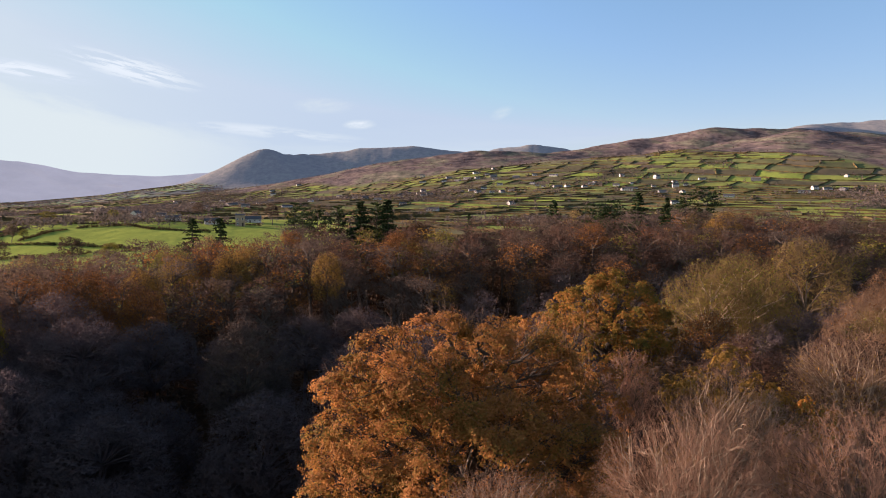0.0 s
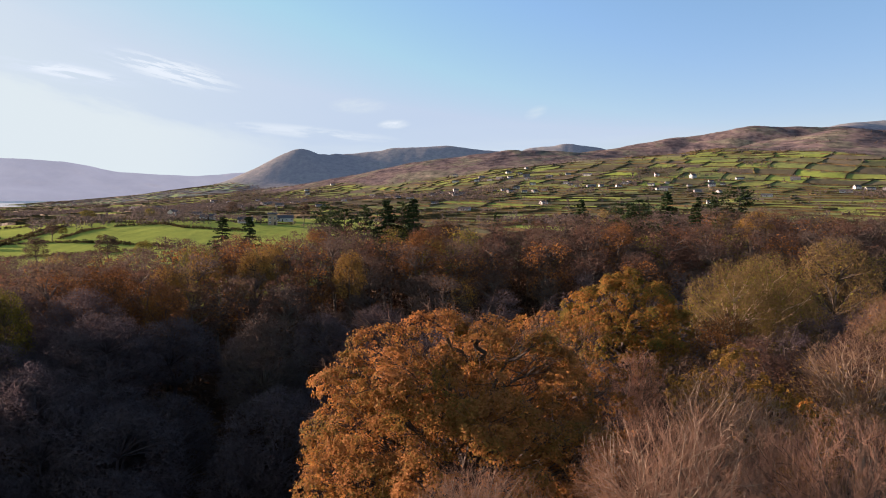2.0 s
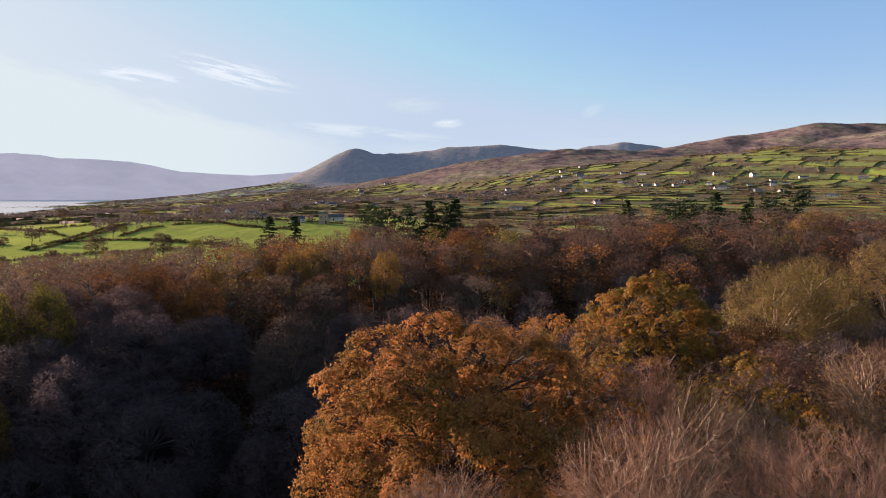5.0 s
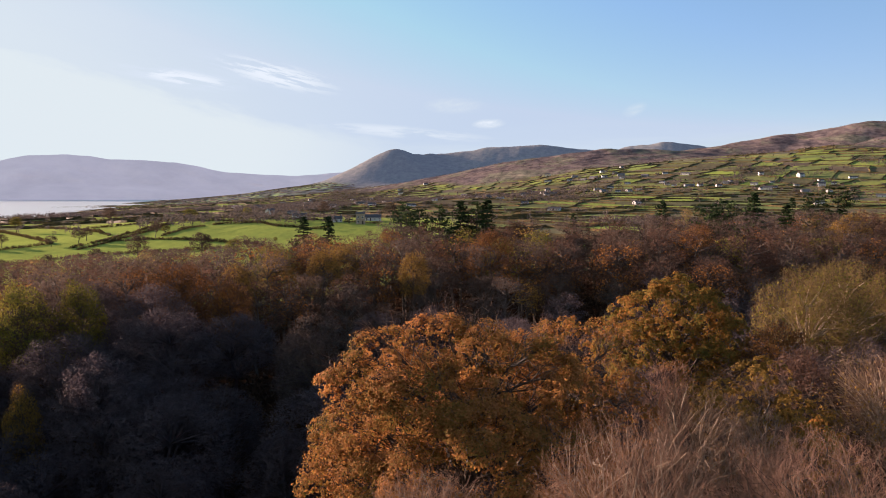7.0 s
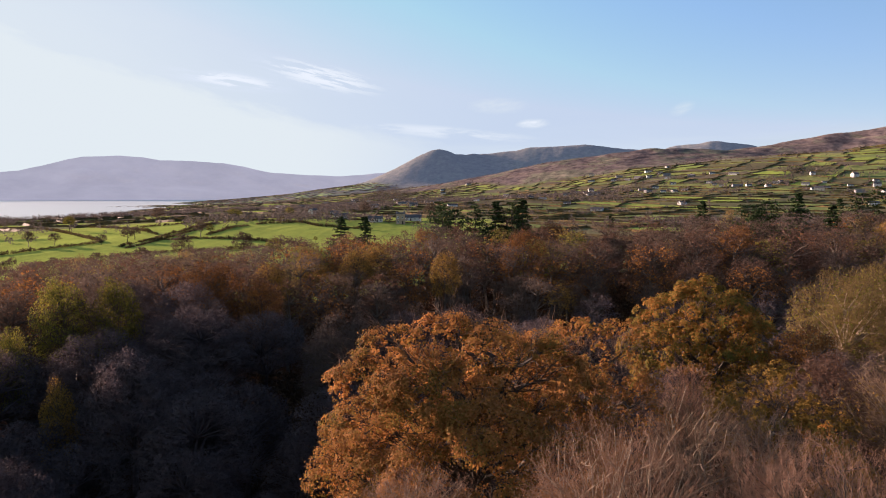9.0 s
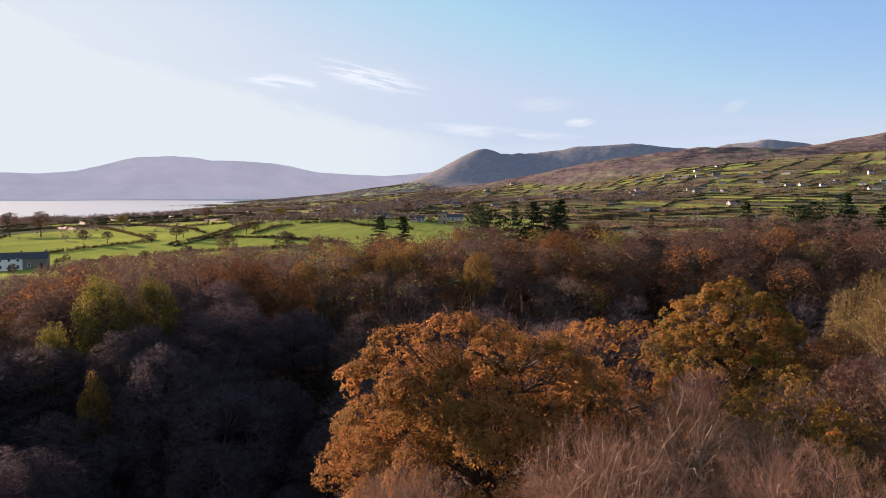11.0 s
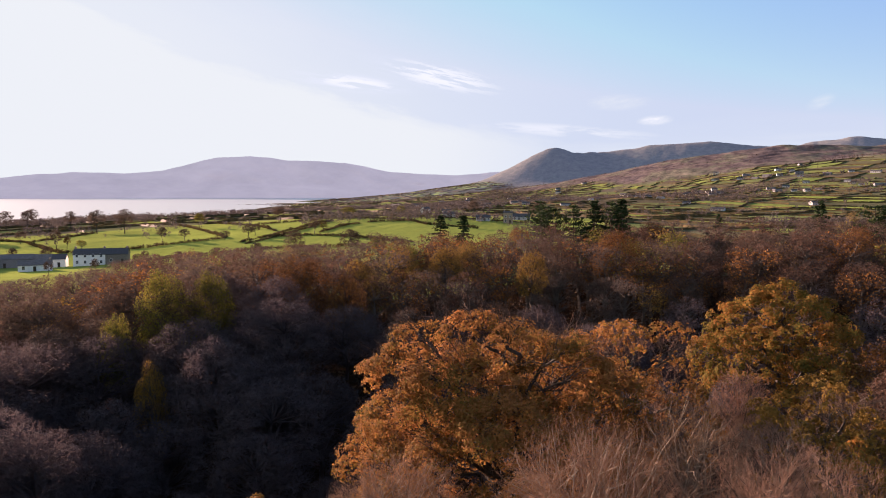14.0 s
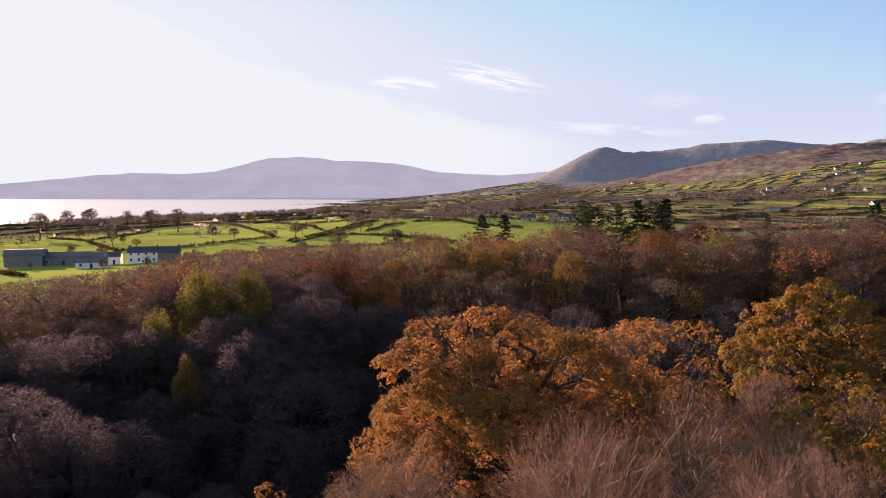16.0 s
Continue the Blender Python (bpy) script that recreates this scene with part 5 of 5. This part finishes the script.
def build_near_hedges():
    rng = np.random.default_rng(401)
    for line in HEDGES:
        pts = []
        for (ax, ay), (bx, by) in zip(line, line[1:]):
            n = int(math.hypot(bx - ax, by - ay) / 0.75)
            t = np.linspace(0, 1, n)[:, None]
            pts.append(np.array((ax, ay)) * (1 - t) + np.array((bx, by)) * t)
        p = np.concatenate(pts)
        bend = 7 * (value_noise(p[:, 0], p[:, 1], 45, 2, 402) - 0.5)
        p = p + rng.normal(size=p.shape) * 0.5 + np.stack((bend, -bend), -1)
        size = value_noise(p[:, 0], p[:, 1], 9, 2, 403)
        keep = (size > 0.22) & (in_wood(p[:, 0], p[:, 1]) < 0.5)
        p, size = p[keep], size[keep]
        z = land(p[:, 0], p[:, 1]) - 0.2
        tall = (0.7 + 1.9 * size) * rng.uniform(0.75, 1.25, len(p))
        me = tufts("hedge", np.stack((p[:, 0], p[:, 1], z), -1), rng.uniform(1.6, 2.8, len(p)), tall, 34, 0.27, HEDGE_LEAF, 404)
        tagged(new("hedge", me), "dark overgrown field hedge in low sun", "hedge", "hedges round the near fields")


build_near_hedges()
tree_rng = np.random.default_rng(410)
for kinds, pick, x, y, tall, spread in (
        (FIELD_KINDS, 1, -405, 371, 14, 1.5), (FIELD_KINDS, 0, -372, 364, 14, 1.5), (FIELD_KINDS, 1, -444, 311, 16, 1.5), (FIELD_KINDS, 0, -558, 414, 13, 1.6), (FIELD_KINDS, 1, -533, 415, 13, 1.5),
        (FIELD_KINDS, 0, -323, 272, 8.3, 1.3), (FIELD_KINDS, 0, -384, 297, 7, 1.5), (OLIVE_KINDS, 1, -322, 380, 11.4, 1.3), (FIELD_KINDS, 1, -275, 298, 6.7, 1.6), (OLIVE_KINDS, 1, -288, 258, 5.8, 1.7), (ORANGE_KINDS, 0, -311, 269, 6.5, 1.2),
        (OLIVE_KINDS, 1, -240, 436, 8.5, 2.4), (FIELD_KINDS, 0, -197, 327, 7, 1.6), (OLIVE_KINDS, 1, -195, 333, 6, 1.5), (OLIVE_KINDS, 1, -173, 325, 3, 1.7), (OLIVE_KINDS, 1, -126, 309, 3.4, 1.2), (FIELD_KINDS, 0, -228, 311, 6, 2.0),
        (FIELD_KINDS, 1, -261, 300, 5.5, 2.0), (FIELD_KINDS, 0, -232, 322, 5.5, 2.0), (FIELD_KINDS, 0, -236, 302, 4.5, 2.2), (FIELD_KINDS, 1, -150, 240, 9, 1.6), (FIELD_KINDS, 1, -128, 246, 9, 1.6), (OLIVE_KINDS, 1, -108, 232, 10, 1.3),
        (FIELD_KINDS, 1, -600, 470, 13, 1.6), (FIELD_KINDS, 0, -490, 420, 12, 1.5), (FIELD_KINDS, 0, -300, 440, 9, 1.5), (FIELD_KINDS, 1, -345, 500, 10, 1.6), (OLIVE_KINDS, 1, -216, 470, 8, 1.6), (FIELD_KINDS, 0, -160, 470, 10, 1.4), (FIELD_KINDS, 1, -105, 440, 11, 1.4), (OLIVE_KINDS, 1, -90, 425, 9, 1.3)):
    t = grow_copy(kinds, tree_rng, x, y, height(x, y) + tall * (1.22 if kinds is FIELD_KINDS else 1.0), spread, pick, {True: "single bare tree on a field boundary", False: "rounded leafy thorn tree on a field boundary"}[kinds is FIELD_KINDS])
    tagged(t, group="trees of the fields")
for x, y, tall in ((-200, 170, 5), (-190, 180, 5), (-181, 190, 6), (-172, 200, 6), (-160, 206, 7), (-150, 216, 8), (-210, 222, 5), (-243, 172, 3.5), (-262, 218, 8), (-275, 212, 7)):
    tagged(grow_copy(FIELD_KINDS, tree_rng, x, y, height(x, y) + tall, 1.4, None, "bare tree sheltering the farmstead"), group="trees of the fields")


# ---- houses ----
def wall_material(name, colour, scale=1.5, depth=0.12):
    m, n, l, p = material(name, 0.85)
    tc = n.new("ShaderNodeTexCoord")
    t = noise_node(n, l, scale, 5, 0.6, tc.outputs["Object"])
    r = ramp(n, ((0.3, tuple(c * (1 - depth * 2) for c in colour)), (0.65, colour)))
    l.new(t.outputs["Fac"], r.inputs[0])
    l.new(r.outputs[0], p.inputs["Base Color"])
    b = n.new("ShaderNodeBump")
    b.inputs["Strength"].default_value, b.inputs["Distance"].default_value = 0.3, 0.03
    l.new(t.outputs["Fac"], b.inputs["Height"])
    l.new(b.outputs[0], p.inputs["Normal"])
    return m


WHITE_WALL = wall_material("white_render", (0.5, 0.49, 0.47))
FARM_WALL = wall_material("fresh_whitewash", (0.82, 0.81, 0.78), 1.5, 0.06)
CREAM_WALL = wall_material("cream_render", (0.62, 0.54, 0.42))
TAN_WALL = wall_material("tan_stone", (0.36, 0.27, 0.19), 3.0, 0.15)
STONE_WALL = wall_material("rubble_stone", (0.26, 0.22, 0.18), 3.0, 0.25)
TIN_WALL = wall_material("grey_sheeting", (0.22, 0.22, 0.23), 2.0, 0.2)
SLATE = wall_material("slate_roof", (0.075, 0.078, 0.088), 4.0, 0.2)
TIN_ROOF = wall_material("weathered_tin_roof", (0.16, 0.15, 0.15), 1.5, 0.25)
FRAME = wall_material("white_frame", (0.75, 0.75, 0.74))
DARK_DOOR = wall_material("dark_boards", (0.06, 0.045, 0.035), 4.0, 0.2)
GLASS, gn, gl, gp = material("window_glass", 0.08)
gp.inputs["Base Color"].default_value, gp.inputs["Specular IOR Level"].default_value = (0.03, 0.035, 0.04, 1), 0.6


def box(bm, cx, cy, cz, sx, sy, sz, bevel=0.0):
    made = bmesh.ops.create_cube(bm, size=1, matrix=Matrix.Translation((cx, cy, cz)) @ Matrix.Diagonal((sx, sy, sz, 1)))
    if bevel:
        bmesh.ops.bevel(bm, geom=list({e for v in made["verts"] for e in v.link_edges}), offset=bevel, segments=1, affect="EDGES")


def bm_part(name, bm, mat, parent, label=""):
    me = bpy.data.meshes.new(name)
    bm.to_mesh(me)
    bm.free()
    me.materials.append(mat)
    return part(name, me, parent, label)


def house(name, L, W, eaves, rise, wall=None, roof=None, floors=1, bays=3, chimneys=2, door=True, window_w=0.95, detail=True):
    """A gabled house, long axis along x, standing on z = 0: walls, two roof slopes, chimneys, windows with frames, a door."""
    wall, roof = wall or WHITE_WALL, roof or SLATE
    top = new(name)
    bm = bmesh.new()
    prof = [(-W / 2, -0.8), (W / 2, -0.8), (W / 2, eaves), (0, eaves + rise), (-W / 2, eaves)]
    a = [bm.verts.new((-L / 2, y, z)) for y, z in prof]
    b = [bm.verts.new((L / 2, y, z)) for y, z in prof]
    bm.faces.new(a[::-1])
    bm.faces.new(b)
    for k in range(5):
        bm.faces.new((a[k], a[(k + 1) % 5], b[(k + 1) % 5], b[k]))
    bmesh.ops.recalc_face_normals(bm, faces=bm.faces)
    bm_part("wall", bm, wall, top)
    slope = math.hypot(W / 2, rise)
    for side in (-1, 1):
        bm = bmesh.new()
        box(bm, 0, 0, 0, L + 0.4, slope + 0.45, 0.16, 0.02)
        ang = math.atan2(rise, W / 2)
        bmesh.ops.transform(bm, matrix=Matrix.Translation((0, side * (W / 4 + 0.11), eaves + rise / 2 + 0.02)) @ Matrix.Rotation(-side * ang, 4, "X"), verts=bm.verts)
        bm_part("roof", bm, roof, top)
    for k in range(chimneys):
        bm = bmesh.new()
        x = (L / 2 - 0.55) * (-1 if k % 2 else 1)
        box(bm, x, 0, eaves + rise + 0.1, 0.8, 0.6, 1.3, 0.03)
        box(bm, x, 0, eaves + rise + 0.8, 0.92, 0.72, 0.12, 0.02)
        box(bm, x, 0, eaves + rise + 0.98, 0.26, 0.26, 0.3)
        bm_part("chimney", bm, STONE_WALL, top)
    if not detail:
        return top
    for side in (-1, 1):
        for f in range(floors):
            for k in range(bays):
                x = L * ((k + 0.5) / bays - 0.5)
                z = 1.55 + f * 2.6
                if door and f == 0 and k == bays // 2 and side < 0:
                    bm = bmesh.new()
                    box(bm, x, side * (W / 2 + 0.03), 1.0, 0.95, 0.06, 2.05, 0.01)
                    bm_part("door", bm, DARK_DOOR, top)
                    continue
                bm = bmesh.new()
                for dx, dz, sx, sz in ((-window_w / 2, 0, 0.09, 1.25), (window_w / 2, 0, 0.09, 1.25), (0, 0.6, window_w, 0.09), (0, -0.62, window_w + 0.2, 0.1), (0, 0, window_w, 0.05)):
                    box(bm, x + dx, side * (W / 2 + 0.04), z + dz, sx, 0.1, sz)
                w = bm_part("window", bm, FRAME, top)
                bm = bmesh.new()
                box(bm, x, side * (W / 2 + 0.015), z, window_w - 0.06, 0.03, 1.16)
                bm_part("pane", bm, GLASS, w)
    return top


def settle(ob, x, y, turn, k=1.0, dz=0.0):
    return Matrix.Translation((x, y, height(x, y) + dz)) @ Matrix.Rotation(radians(turn), 4, "Z") @ Matrix.Scale(k, 4)


def place(ob, x, y, turn, label, category="house", group="", dz=0.0):
    ob.matrix_basis = settle(ob, x, y, turn, 1.0, dz)
    return tagged(ob, label, category, group)


# the farmstead beside the wood
place(house("farmhouse", 12, 6.0, 4.6, 2.1, FARM_WALL, floors=2, bays=4), -233.5, 216, 38, "two-storey white farmhouse with a dark slate roof")
place(house("stone_barn", 8.5, 6.2, 4.0, 2.1, STONE_WALL, bays=2, chimneys=1), -225.3, 222.4, 38, "slate-roofed stone barn joined to the farmhouse", "barn")
place(house("farm_annex", 5, 5, 3.4, 1.7, FARM_WALL, bays=1, chimneys=0), -242.5, 209, 38, "low white annex with a gable", "annex")
place(house("farm_shed", 11, 7, 3.2, 1.8, STONE_WALL, TIN_ROOF, bays=2, chimneys=0), -250, 209, 30, "dark stone shed with a tin roof", "shed")
place(house("bungalow", 11, 6, 2.5, 1.5, FARM_WALL, roof=TIN_ROOF, bays=3, chimneys=1), -231, 189, 48, "small white cottage with a pale sheet roof", "cottage")
place(house("cattle_shed", 20, 9, 3.6, 1.6, TIN_WALL, TIN_ROOF, bays=3, chimneys=0, window_w=2.2), -262, 200, 44, "long dark cattle shed with open bays", "shed")


def arched_barn():
    """A hay barn with a rounded sheet roof."""
    top = new("hay_barn")
    bm = bmesh.new()
    rows = []
    for x in (-7, 7):
        ring = [(-5, -0.6), (-5, 4.2)] + [(-5 * math.cos(a), 4.2 + 2.4 * math.sin(a)) for a in np.linspace(0.15, math.pi - 0.15, 12)] + [(5, 4.2), (5, -0.6)]
        rows.append([bm.verts.new((x, y, z)) for y, z in ring])
    n = len(rows[0])
    for k in range(n):
        bm.faces.new((rows[0][k], rows[0][(k + 1) % n], rows[1][(k + 1) % n], rows[1][k]))
    bm.faces.new(rows[0][::-1])
    bm.faces.new(rows[1])
    bmesh.ops.recalc_face_normals(bm, faces=bm.faces)
    bm_part("wall", bm, TIN_WALL, top)
    bm = bmesh.new()
    for a0, a1 in zip(np.linspace(0.0, math.pi, 15)[:-1], np.linspace(0.0, math.pi, 15)[1:]):
        q = [(x, -5.2 * math.cos(a) , 4.3 + 2.55 * math.sin(a)) for x, a in ((-7.3, a0), (7.3, a0), (7.3, a1), (-7.3, a1))]
        bm.faces.new([bm.verts.new(p) for p in q])
    bmesh.ops.remove_doubles(bm, verts=bm.verts, dist=0.01)
    bmesh.ops.solidify(bm, geom=bm.faces[:], thickness=0.06)
    bm_part("roof", bm, TIN_ROOF, top)
    for y in (-2.4, 2.4):
        bm = bmesh.new()
        box(bm, 7.06, y, 1.9, 0.1, 4.2, 3.8)
        bm_part("door", bm, DARK_DOOR, top)
    return top


place(arched_barn(), -270, 188, 44, "grey hay barn with an arched tin roof", "barn")

# houses of the plain and the hillside
KINDS = [
    (house("cottage", 11, 6.2, 2.6, 2.0, bays=4), "single-storey white cottage with a slate roof", "cottage"),
    (house("house", 11, 7.5, 5.0, 2.6, floors=2, bays=3), "two-storey white house with a slate roof", "house"),
    (house("long_cottage", 17, 6.5, 2.7, 2.2, bays=5), "long low white farmhouse with a slate roof", "house"),
    (house("cream_house", 12, 7.5, 4.8, 2.6, CREAM_WALL, floors=2, bays=3), "cream two-storey house with a slate roof", "house"),
    (house("grey_shed", 16, 9, 3.6, 1.8, TIN_WALL, TIN_ROOF, bays=2, chimneys=0), "grey sheeted farm shed", "shed"),
]
KINDS[4] = (KINDS[4][0], "grey sheeted farm shed by a house", "shed")
placed = set()


def place_kind(k, x, y, turn, size=1.0):
    ob, label, cat = KINDS[k]
    m = settle(ob, x, y, turn, size)
    if k in placed:
        ob = copy_at(ob, m)
    else:
        placed.add(k)
        ob.matrix_basis = m
    return tagged(ob, label, cat, "houses of the valley")


for x, y in HOUSES:
    k = int(house_rng.choice(5, p=(0.5, 0.1, 0.22, 0.06, 0.12)))
    place_kind(k, x, y, house_rng.uniform(-40, 40) + 8, house_rng.uniform(0.7, 0.98))
for x, y, k, turn in ((-283, 663, 1, 75), (-262, 668, 0, 0), (-138, 429, 0, 20), (539, 1043, 1, 8), (553, 1036, 2, 8), (-124, 461, 2, 15), (-170, 452, 0, 10)):
    place_kind(k, x, y, turn, 0.82)
# a tall tan tower house among the trees
tower = house("tower_house", 5.5, 5, 6.5, 0.6, TAN_WALL, floors=2, bays=2, chimneys=2)
place(tower, -119, 421, 15, "tall tan stone tower house among dark trees", "house")
